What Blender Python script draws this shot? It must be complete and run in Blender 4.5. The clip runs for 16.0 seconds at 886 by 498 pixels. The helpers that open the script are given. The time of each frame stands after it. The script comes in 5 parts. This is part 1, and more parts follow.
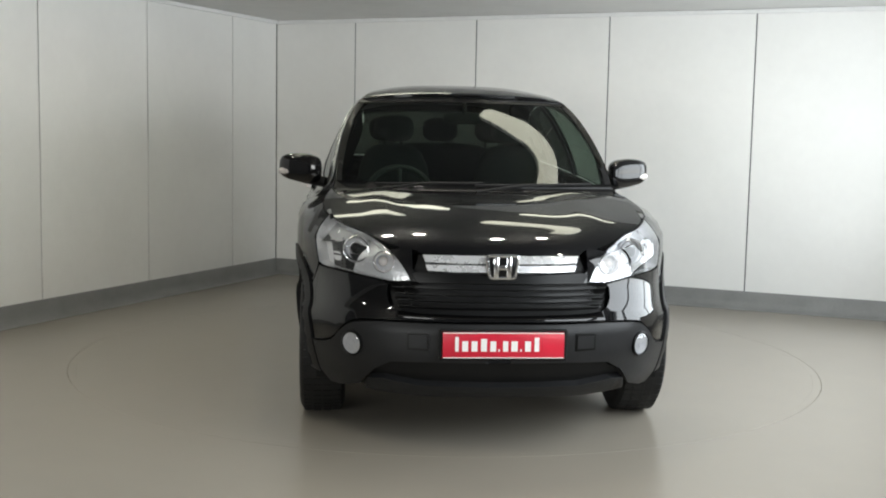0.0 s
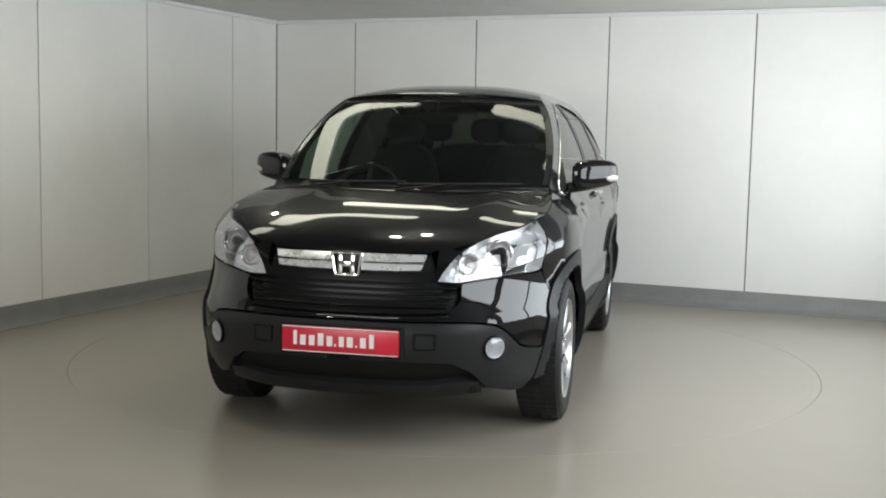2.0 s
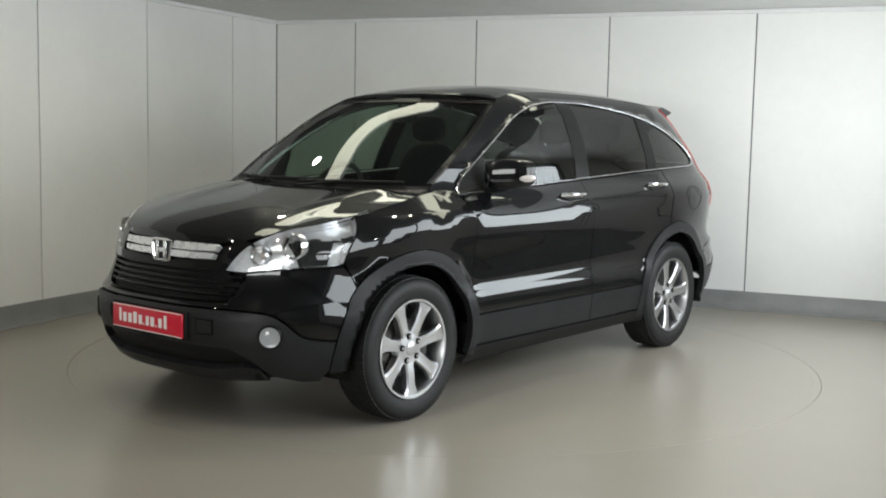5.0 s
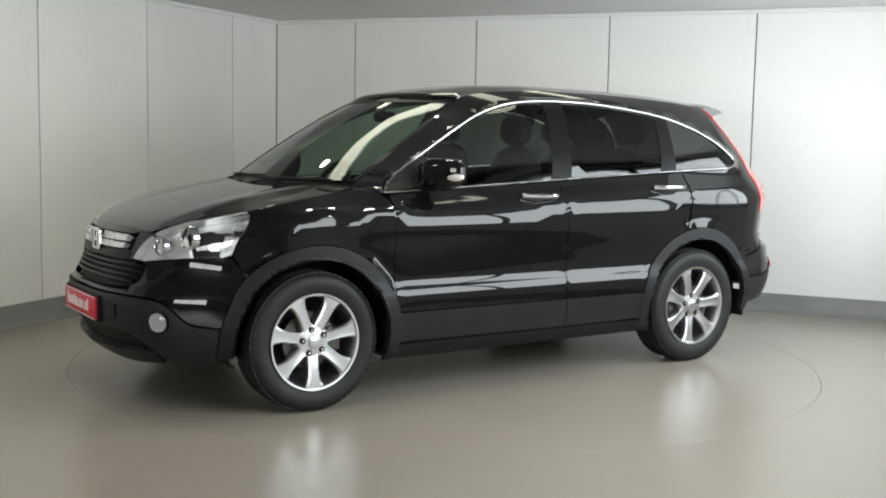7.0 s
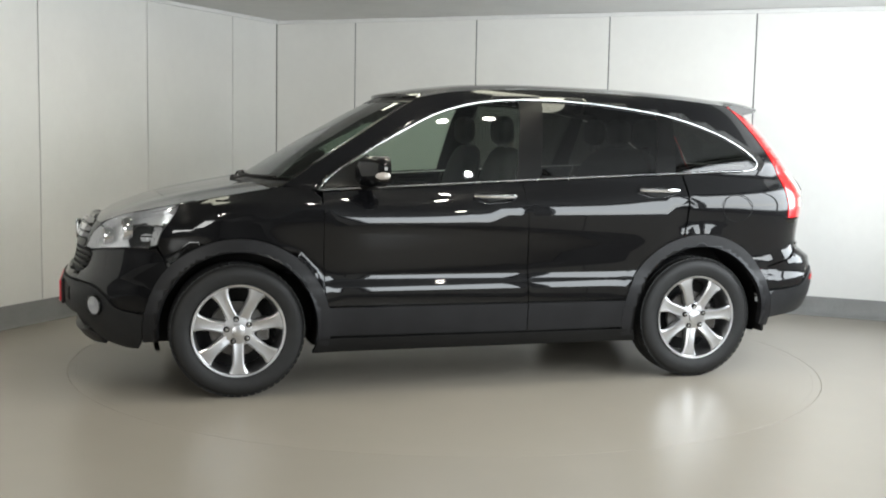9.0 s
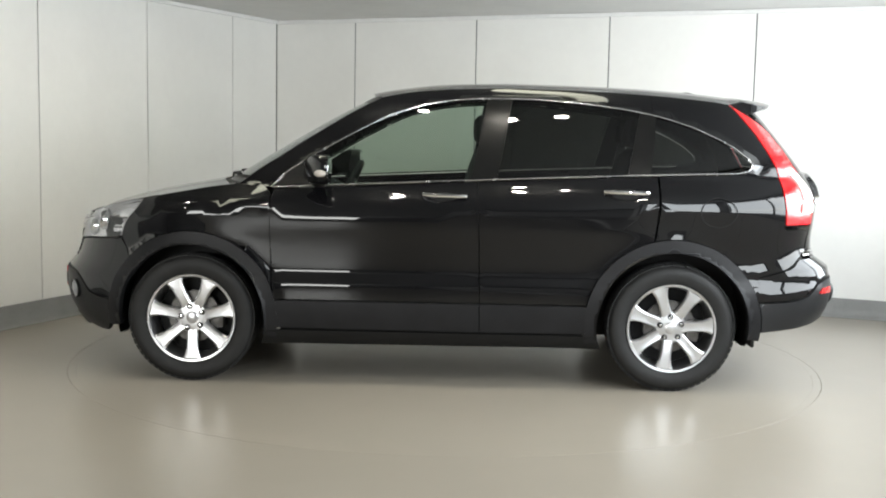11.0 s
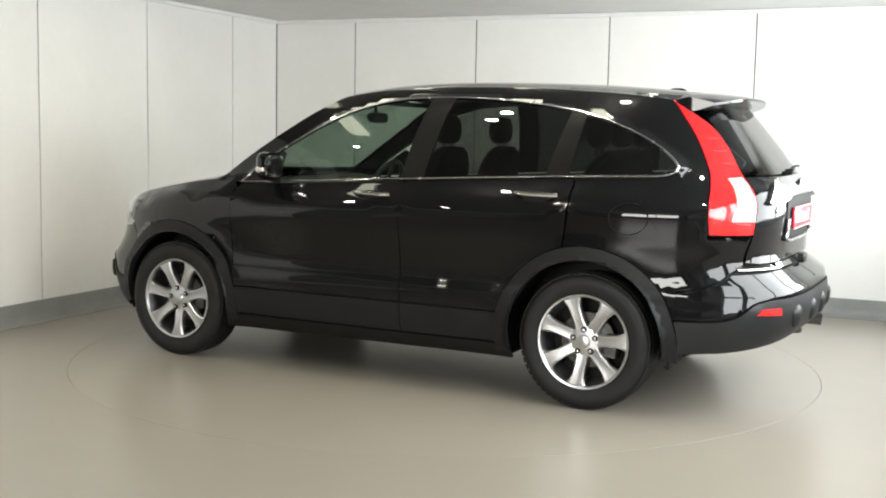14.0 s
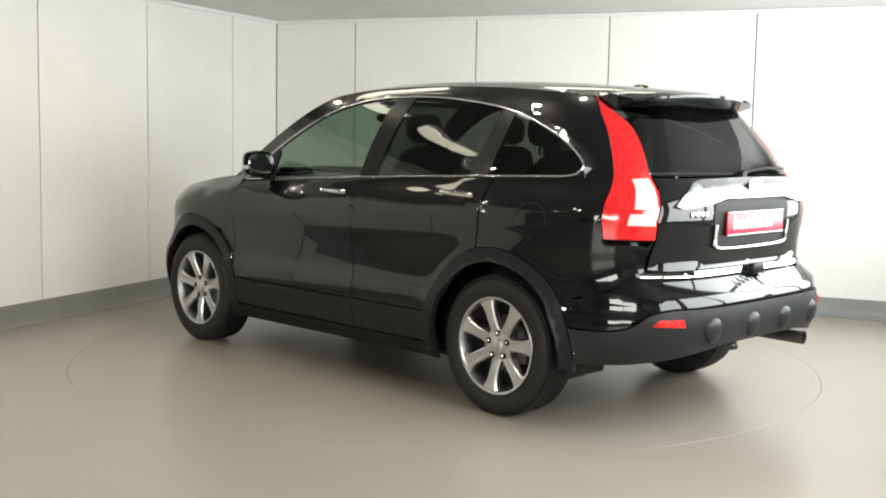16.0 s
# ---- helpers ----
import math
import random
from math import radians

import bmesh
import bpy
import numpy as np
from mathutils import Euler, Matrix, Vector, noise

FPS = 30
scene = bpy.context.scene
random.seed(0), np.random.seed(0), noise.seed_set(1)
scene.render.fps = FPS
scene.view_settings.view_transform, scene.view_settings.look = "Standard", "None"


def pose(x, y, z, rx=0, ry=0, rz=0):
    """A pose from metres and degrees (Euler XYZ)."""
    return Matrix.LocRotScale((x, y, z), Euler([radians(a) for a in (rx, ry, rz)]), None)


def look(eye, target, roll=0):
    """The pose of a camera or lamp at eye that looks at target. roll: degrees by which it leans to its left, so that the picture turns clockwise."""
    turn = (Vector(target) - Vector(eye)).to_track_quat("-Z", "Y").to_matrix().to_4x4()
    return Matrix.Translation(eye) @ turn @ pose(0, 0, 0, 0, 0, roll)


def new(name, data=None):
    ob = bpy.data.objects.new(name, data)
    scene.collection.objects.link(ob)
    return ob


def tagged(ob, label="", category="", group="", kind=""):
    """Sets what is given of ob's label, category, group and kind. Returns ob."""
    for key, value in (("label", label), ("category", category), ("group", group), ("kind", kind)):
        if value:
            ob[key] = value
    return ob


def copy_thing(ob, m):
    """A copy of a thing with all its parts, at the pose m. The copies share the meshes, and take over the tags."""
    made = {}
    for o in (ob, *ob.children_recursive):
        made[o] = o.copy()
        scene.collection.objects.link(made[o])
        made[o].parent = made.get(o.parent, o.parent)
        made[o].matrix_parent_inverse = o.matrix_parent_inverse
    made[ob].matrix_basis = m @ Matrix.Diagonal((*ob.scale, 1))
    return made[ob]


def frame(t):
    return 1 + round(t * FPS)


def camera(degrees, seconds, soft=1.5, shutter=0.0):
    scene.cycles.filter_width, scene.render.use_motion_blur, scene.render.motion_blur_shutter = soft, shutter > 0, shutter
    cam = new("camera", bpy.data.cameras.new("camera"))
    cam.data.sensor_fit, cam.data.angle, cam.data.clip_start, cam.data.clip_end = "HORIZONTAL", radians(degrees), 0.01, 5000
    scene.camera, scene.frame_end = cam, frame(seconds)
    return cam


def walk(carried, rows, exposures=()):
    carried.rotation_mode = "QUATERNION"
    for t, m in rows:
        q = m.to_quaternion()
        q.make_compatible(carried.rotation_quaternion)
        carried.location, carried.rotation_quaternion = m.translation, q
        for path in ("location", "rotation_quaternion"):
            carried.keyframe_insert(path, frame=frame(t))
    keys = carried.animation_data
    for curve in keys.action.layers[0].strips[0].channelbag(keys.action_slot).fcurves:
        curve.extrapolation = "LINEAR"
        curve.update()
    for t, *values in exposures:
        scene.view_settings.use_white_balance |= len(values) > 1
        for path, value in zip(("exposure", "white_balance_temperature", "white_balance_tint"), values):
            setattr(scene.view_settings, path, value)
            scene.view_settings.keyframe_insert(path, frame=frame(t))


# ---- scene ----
cam = camera(43.07, 16.0, soft=2.0)
EYE = Vector((0.0, -6.959, 1.387))
_aim = Vector((math.sin(radians(-0.184)) * math.cos(radians(-5.932)), math.cos(radians(-0.184)) * math.cos(radians(-5.932)), math.sin(radians(-5.932))))
VIEW = look(EYE, EYE + _aim, 1.116)
walk(cam, [(0.0, VIEW), (16.0, VIEW)],
     exposures=[(0.0, -0.13, 6470, 8), (4.0, -0.21, 6460, 7), (7.0, -0.08, 6460, 7), (9.0, 0.18, 6480, 8), (12.0, 0.40, 6560, 8), (16.0, 0.50, 6780, 8)])

# ---------------------------------------------------------------- room axes
CORNER = Vector((-1.655, 3.86, 0.0))
ROOM_TURN = -22.9
ROOM = Matrix.Translation(CORNER) @ Matrix.Rotation(radians(ROOM_TURN), 4, "Z") @ Matrix.Diagonal((1, -1, 1, 1))
LEN_U, LEN_V, HIGH = 6.3, 12.4, 2.41
# openings of the two glazed fronts: start, end, sill and head
SIDE_OPEN = (0.9, 6.6, 0.76, 2.24)
# unseen front opening, set high so its lamp brightens the wall more than the floor
FRONT_OPEN = (1.6, 5.4, 0.95, 2.2)


def room(u, v, z):
    """A point of the room: u along the back wall from the corner, v away from it, z up."""
    return ROOM @ Vector((u, v, z))


# ---------------------------------------------------------------- world and daylight
world = bpy.data.worlds.new("sky")
scene.world = world
world.use_nodes = True
wn = world.node_tree
sky = wn.nodes.new("ShaderNodeTexSky")
sky.sky_type, sky.sun_disc, sky.sun_elevation, sky.sun_rotation = "NISHITA", False, radians(35), radians(120)
wn.nodes["Background"].inputs[1].default_value = 0.08
wn.links.new(sky.outputs[0], wn.nodes["Background"].inputs[0])


def area_lamp(name, u, v, z, tu, tv, tz, sx, sy, watts, colour):
    data = bpy.data.lights.new(name, "AREA")
    data.shape, data.size, data.size_y, data.energy, data.color = "RECTANGLE", sx, sy, watts, colour
    ob = new(name, data)
    ob.matrix_world = look(room(u, v, z), room(tu, tv, tz))
    return ob


# daylight that enters by the glazed fronts beyond the turntable
area_lamp("daylight_side", LEN_U + 0.03, 3.75, 1.50, 0.0, 3.75, 1.50, 5.7, 1.48, 238, (0.89, 0.942, 0.985))
# unseen front lamp doubles as fill: its power is set to lift the left wall
area_lamp("daylight_front_fill", 3.5, LEN_V + 0.03, 1.575, 3.5, 0.0, 1.575, 3.8, 1.25, 190, (0.97, 0.97, 0.95))


# ---------------------------------------------------------------- materials
def material(name, colour, rough=0.5, metal=0.0, spec=0.5, coat=0.0, coat_rough=0.03, vary=0.0, scale=6.0, bump=0.0,
             bump_scale=60.0, tint2=None, rough_vary=0.0, emit=None, power=0.0, spots=0.0, stretch=(1, 1, 1), objects=0.0):
    """A node material with two scales of colour variation, uneven gloss and fine relief."""
    m = bpy.data.materials.new(name)
    m.use_nodes = True
    nt = m.node_tree
    n, lk = nt.nodes, nt.links
    b = n["Principled BSDF"]
    b.inputs["Base Color"].default_value = (*colour, 1)
    b.inputs["Roughness"].default_value = rough
    b.inputs["Metallic"].default_value = metal
    b.inputs["Specular IOR Level"].default_value = spec
    b.inputs["Coat Weight"].default_value = coat
    b.inputs["Coat Roughness"].default_value = coat_rough
    if emit:
        b.inputs["Emission Color"].default_value = (*emit, 1)
        b.inputs["Emission Strength"].default_value = power
    co = n.new("ShaderNodeTexCoord")
    mp = n.new("ShaderNodeMapping")
    mp.inputs["Scale"].default_value = stretch
    lk.new(co.outputs["Object"], mp.inputs["Vector"])
    if vary or rough_vary:
        big = n.new("ShaderNodeTexNoise")
        big.inputs["Scale"].default_value, big.inputs["Detail"].default_value = scale, 6
        fine = n.new("ShaderNodeTexNoise")
        fine.inputs["Scale"].default_value, fine.inputs["Detail"].default_value = scale * 9, 4
        lk.new(mp.outputs[0], big.inputs["Vector"])
        lk.new(mp.outputs[0], fine.inputs["Vector"])
        add = n.new("ShaderNodeMath")
        add.operation = "MULTIPLY_ADD"
        add.inputs[1].default_value = 0.35
        lk.new(fine.outputs["Fac"], add.inputs[0])
        lk.new(big.outputs["Fac"], add.inputs[2])
        ramp = n.new("ShaderNodeMapRange")
        ramp.inputs["From Min"].default_value, ramp.inputs["From Max"].default_value = 0.42, 0.92
        lk.new(add.outputs[0], ramp.inputs["Value"])
        if vary:
            mix = n.new("ShaderNodeMix")
            mix.data_type = "RGBA"
            mix.inputs[6].default_value = (*[c * (1 - vary) for c in colour], 1)
            second = tint2 or [min(1, c * (1 + vary)) for c in colour]
            mix.inputs[7].default_value = (*second, 1)
            lk.new(ramp.outputs[0], mix.inputs[0])
            out = mix.outputs[2]
            if objects:
                info = n.new("ShaderNodeObjectInfo")
                hsv = n.new("ShaderNodeHueSaturation")
                mr = n.new("ShaderNodeMapRange")
                mr.inputs["To Min"].default_value, mr.inputs["To Max"].default_value = 1 - objects, 1 + objects
                lk.new(info.outputs["Random"], mr.inputs["Value"])
                lk.new(mr.outputs[0], hsv.inputs["Value"])
                lk.new(out, hsv.inputs["Color"])
                out = hsv.outputs[0]
            lk.new(out, b.inputs["Base Color"])
        if rough_vary:
            rr = n.new("ShaderNodeMapRange")
            rr.inputs["To Min"].default_value, rr.inputs["To Max"].default_value = rough - rough_vary, rough + rough_vary
            lk.new(ramp.outputs[0], rr.inputs["Value"])
            lk.new(rr.outputs[0], b.inputs["Roughness"])
    if bump:
        bn = n.new("ShaderNodeTexNoise")
        bn.inputs["Scale"].default_value, bn.inputs["Detail"].default_value = bump_scale, 5
        lk.new(mp.outputs[0], bn.inputs["Vector"])
        bu = n.new("ShaderNodeBump")
        bu.inputs["Strength"].default_value, bu.inputs["Distance"].default_value = bump, 0.004
        lk.new(bn.outputs["Fac"], bu.inputs["Height"])
        lk.new(bu.outputs[0], b.inputs["Normal"])
    return m


def glass_material(name, tint, ior=1.5, gloss_rough=0.0):
    """A thin tinted pane: clear passage with a mirror reflection that grows at grazing angles."""
    m = bpy.data.materials.new(name)
    m.use_nodes = True
    nt = m.node_tree
    nt.nodes.remove(nt.nodes["Principled BSDF"])
    tr, gl = nt.nodes.new("ShaderNodeBsdfTransparent"), nt.nodes.new("ShaderNodeBsdfGlossy")
    tr.inputs[0].default_value = (*tint, 1)
    gl.inputs["Roughness"].default_value = gloss_rough
    fr, mx = nt.nodes.new("ShaderNodeLayerWeight"), nt.nodes.new("ShaderNodeMixShader")
    fr.inputs["Blend"].default_value = 0.5
    pw, sc = nt.nodes.new("ShaderNodeMath"), nt.nodes.new("ShaderNodeMath")
    pw.operation, sc.operation = "POWER", "MULTIPLY_ADD"
    pw.inputs[1].default_value = 4.6
    sc.inputs[1].default_value, sc.inputs[2].default_value = 0.93, 2 * ((ior - 1) / (ior + 1)) ** 2 * 0.8
    nt.links.new(fr.outputs["Facing"], pw.inputs[0])
    nt.links.new(pw.outputs[0], sc.inputs[0])
    nt.links.new(sc.outputs[0], mx.inputs[0])
    nt.links.new(tr.outputs[0], mx.inputs[1])
    nt.links.new(gl.outputs[0], mx.inputs[2])
    nt.links.new(mx.outputs[0], nt.nodes["Material Output"].inputs[0])
    return m


PAINT = material("black_pearl_paint", (0.003, 0.003, 0.0035), rough=0.3, spec=0.03, coat=0.9, coat_rough=0.012, vary=0.2, scale=3)
CLADDING = material("grey_black_plastic", (0.011, 0.011, 0.012), rough=0.42, spec=0.2, vary=0.2, scale=8, bump=0.08, bump_scale=900)
BUMPER_GREY = material("dark_grey_bumper_plastic", (0.014, 0.0143, 0.015), rough=0.42, spec=0.24, vary=0.15, scale=6, bump=0.06, bump_scale=900)
BLACK_TRIM = material("black_gloss_trim", (0.005, 0.005, 0.005), rough=0.30, spec=0.18, vary=0.2, scale=9)
MATT_BLACK = material("matt_black_plastic", (0.004, 0.004, 0.004), rough=0.6, spec=0.25, vary=0.25, scale=10, bump=0.1, bump_scale=400)
SILVER = material("silver_grille_finish", (0.66, 0.66, 0.67), rough=0.28, metal=0.5, rough_vary=0.05, scale=14)
SATIN = material("satin_bright_trim", (0.55, 0.55, 0.56), rough=0.24, metal=1.0, rough_vary=0.05, scale=14)
CHROME = material("chrome", (0.82, 0.82, 0.83), rough=0.09, metal=1.0, rough_vary=0.03, scale=14)
ALLOY = material("silver_alloy", (0.58, 0.58, 0.59), rough=0.33, metal=1.0, rough_vary=0.05, vary=0.05, scale=12)
DARK_METAL = material("dark_brake_metal", (0.10, 0.095, 0.09), rough=0.42, metal=0.8, vary=0.25, scale=14)
RUBBER = material("tyre_rubber", (0.009, 0.009, 0.009), rough=0.6, spec=0.35, vary=0.25, scale=18, bump=0.15, bump_scale=260)
GLASS = glass_material("clear_green_glass", (0.62, 0.70, 0.64))
SCREEN = glass_material("tinted_windscreen_glass", (0.32, 0.41, 0.35))
PRIVACY = glass_material("privacy_glass", (0.115, 0.122, 0.115))
LENS = glass_material("clear_lens", (0.93, 0.94, 0.95))
REFLECTOR = material("lamp_reflector", (0.74, 0.74, 0.75), rough=0.2, metal=0.6, rough_vary=0.08, scale=26, bump=0.9, bump_scale=32)
LAMP_RED = material("red_lamp_plastic", (0.56, 0.010, 0.012), rough=0.12, coat=1.0, vary=0.3, scale=30, bump=0.35, bump_scale=70)
FOG_BOWL = material("white_lamp_bowl", (0.42, 0.42, 0.43), rough=0.25, coat=0.6, vary=0.06, scale=40)
LAMP_WHITE = material("clear_lamp_plastic", (0.52, 0.48, 0.45), rough=0.14, coat=1.0, vary=0.12, scale=40)
PLATE_RED = material("red_plate", (0.55, 0.012, 0.035), rough=0.32, vary=0.08, scale=12)
PLATE_WHITE = material("white_print", (0.80, 0.78, 0.76), rough=0.4, vary=0.04, scale=20)
CLOTH = material("charcoal_seat_cloth", (0.010, 0.010, 0.011), rough=0.9, vary=0.3, scale=22, bump=0.4, bump_scale=500)
DASH = material("dark_dashboard_plastic", (0.022, 0.023, 0.024), rough=0.55, vary=0.2, scale=14, bump=0.15, bump_scale=400)
LINING = material("grey_roof_lining", (0.20, 0.20, 0.19), rough=0.95, vary=0.1, scale=12, bump=0.2, bump_scale=300)
PANEL = material("white_wall_panel", (0.80, 0.795, 0.772), rough=0.36, vary=0.035, scale=1.6, rough_vary=0.08, bump=0.04, bump_scale=30, objects=0.02)
SEAM = material("grey_joint_strip", (0.11, 0.11, 0.112), rough=0.6, vary=0.15, scale=10)
SKIRT = material("grey_coved_skirting", (0.20, 0.20, 0.195), rough=0.38, vary=0.12, scale=5, rough_vary=0.08, bump=0.1, bump_scale=90)
FLOOR = material("pale_grey_resin_floor", (0.285, 0.259, 0.216), rough=0.26, vary=0.03, scale=0.5)
DISC = material("turntable_resin_top", (0.285, 0.259, 0.216), rough=0.26, vary=0.03, scale=0.6)
CEILING_DARK = material("dark_grey_ceiling_board", (0.16, 0.16, 0.157), rough=0.8, vary=0.08, scale=2.5, bump=0.05, bump_scale=60)
CEILING = material("white_ceiling_board", (0.70, 0.70, 0.69), rough=0.75, vary=0.05, scale=2.5, bump=0.05, bump_scale=60)
HOUSING = material("white_lamp_housing", (0.75, 0.75, 0.74), rough=0.4, vary=0.04, scale=9)
TUBE = material("warm_fluorescent_diffuser", (0.9, 0.9, 0.86), rough=0.5, emit=(1.0, 0.98, 0.78), power=4.6)
SPOT = material("downlight_glow", (0.9, 0.9, 0.88), rough=0.5, emit=(1.0, 0.94, 0.82), power=300.0)


# ---------------------------------------------------------------- mesh helpers
def mesh_object(name, bm, mat, smooth=False, angle=35):
    me = bpy.data.meshes.new(name)
    bm.normal_update()
    if smooth:
        lim = radians(angle)
        for f in bm.faces:
            f.smooth = True
        for e in bm.edges:
            if len(e.link_faces) == 2 and e.calc_face_angle(0) > lim:
                e.smooth = False
    bm.to_mesh(me)
    bm.free()
    me.materials.append(mat)
    return new(name, me)


def part(name, bm, mat, parent, label="", smooth=True, angle=35):
    ob = mesh_object(name, bm, mat, smooth, angle)
    ob.parent = parent
    if label:
        tagged(ob, label)
    return ob


def thing(name, label, category, group="", kind=""):
    return tagged(new(name), label, category, group, kind)


def box(bm, x0, x1, y0, y1, z0, z1, bevel=0.0, m=None):
    made = bmesh.ops.create_cube(bm, size=1.0)["verts"]
    for v in made:
        v.co = Vector(((x0 + x1) / 2 + v.co.x * (x1 - x0), (y0 + y1) / 2 + v.co.y * (y1 - y0), (z0 + z1) / 2 + v.co.z * (z1 - z0)))
    if bevel:
        es = list({e for v in made for e in v.link_edges})
        made = list({v for f in bmesh.ops.bevel(bm, geom=es, offset=bevel, segments=2, affect="EDGES", profile=0.5)["faces"] for v in f.verts} | {v for v in made if v.is_valid})
    if m:
        for v in made:
            v.co = m @ v.co
    return made


def lathe(bm, profile, turns=48, axis="Y"):
    """Turn (radius, along) pairs about an axis."""
    rings = []
    for r, a in profile:
        ring = []
        for k in range(turns):
            w = 2 * math.pi * k / turns
            c, s = r * math.cos(w), r * math.sin(w)
            ring.append(bm.verts.new({"Y": (c, a, s), "Z": (c, s, a), "X": (a, c, s)}[axis]))
        rings.append(ring)
    for p, q in zip(rings, rings[1:]):
        for k in range(turns):
            bm.faces.new((p[k], p[(k + 1) % turns], q[(k + 1) % turns], q[k]))
    return rings


def tube(bm, pts, radius, sides=8, closed=False, flat=1.0):
    """A round rod along a line of points."""
    pts = [Vector(p) for p in pts]
    n, rings = len(pts), []
    ref = None
    for i, p in enumerate(pts):
        a = pts[(i - 1) % n] if closed or i else p
        b = pts[(i + 1) % n] if closed or i < n - 1 else p
        d = (b - a).normalized()
        if ref is None:
            ref = d.orthogonal().normalized()
        ref = (ref - d * ref.dot(d)).normalized()
        o = d.cross(ref)
        rings.append([bm.verts.new(p + radius * (math.cos(w) * ref + math.sin(w) * o * flat)) for w in (2 * math.pi * k / sides for k in range(sides))])
    for i in range(n if closed else n - 1):
        p, q = rings[i], rings[(i + 1) % n]
        off = 0
        if closed and i == n - 1:
            off = min(range(sides), key=lambda k: sum((p[j].co - q[(j + k) % sides].co).length for j in range(sides)))
        for k in range(sides):
            bm.faces.new((p[k], p[(k + 1) % sides], q[(k + 1 + off) % sides], q[(k + off) % sides]))
    if not closed:
        bm.faces.new(rings[0][::-1])
        bm.faces.new(rings[-1])
    bmesh.ops.recalc_face_normals(bm, faces=bm.faces)


def spline(pts, per=6, closed=False):
    """A smooth line through points."""
    P = [Vector(p) for p in pts]
    n, out = len(P), []
    for i in range(n if closed else n - 1):
        a, b, c, d = (P[(i + k) % n] if closed else P[min(max(i + k, 0), n - 1)] for k in (-1, 0, 1, 2))
        for j in range(per):
            t = j / per
            out.append(0.5 * ((2 * b) + (c - a) * t + (2 * a - 5 * b + 4 * c - d) * t * t + (3 * b - a - 3 * c + d) * t ** 3))
    if not closed:
        out.append(P[-1])
    return out


def table(rows):
    """A smooth function through (x, y) rows."""
    xs = [r[0] for r in rows]
    ys = [r[1] for r in rows]
    sl = [(b - a) / (d - c) for a, b, c, d in zip(ys, ys[1:], xs, xs[1:])]
    tan = [sl[0]] + [0 if p * q < 0 else 2 * p * q / (p + q + 1e-12) if p * q > 0 else 0 for p, q in zip(sl, sl[1:])] + [sl[-1]]

    def f(x):
        if x <= xs[0]:
            return ys[0] + tan[0] * (x - xs[0])
        if x >= xs[-1]:
            return ys[-1] + tan[-1] * (x - xs[-1])
        i = max(k for k in range(len(xs) - 1) if xs[k] <= x)
        h = xs[i + 1] - xs[i]
        t = (x - xs[i]) / h
        return ((2 * t ** 3 - 3 * t * t + 1) * ys[i] + (t ** 3 - 2 * t * t + t) * h * tan[i]
                + (3 * t * t - 2 * t ** 3) * ys[i + 1] + (t ** 3 - t * t) * h * tan[i + 1])
    return f


# ---------------------------------------------------------------- the room
RM = ROOM


def room_box(bm, u0, u1, v0, v1, z0, z1, bevel=0.0):
    box(bm, u0, u1, v0, v1, z0, z1, bevel, RM)
    bmesh.ops.recalc_face_normals(bm, faces=bm.faces)


TABLE_R = 2.25


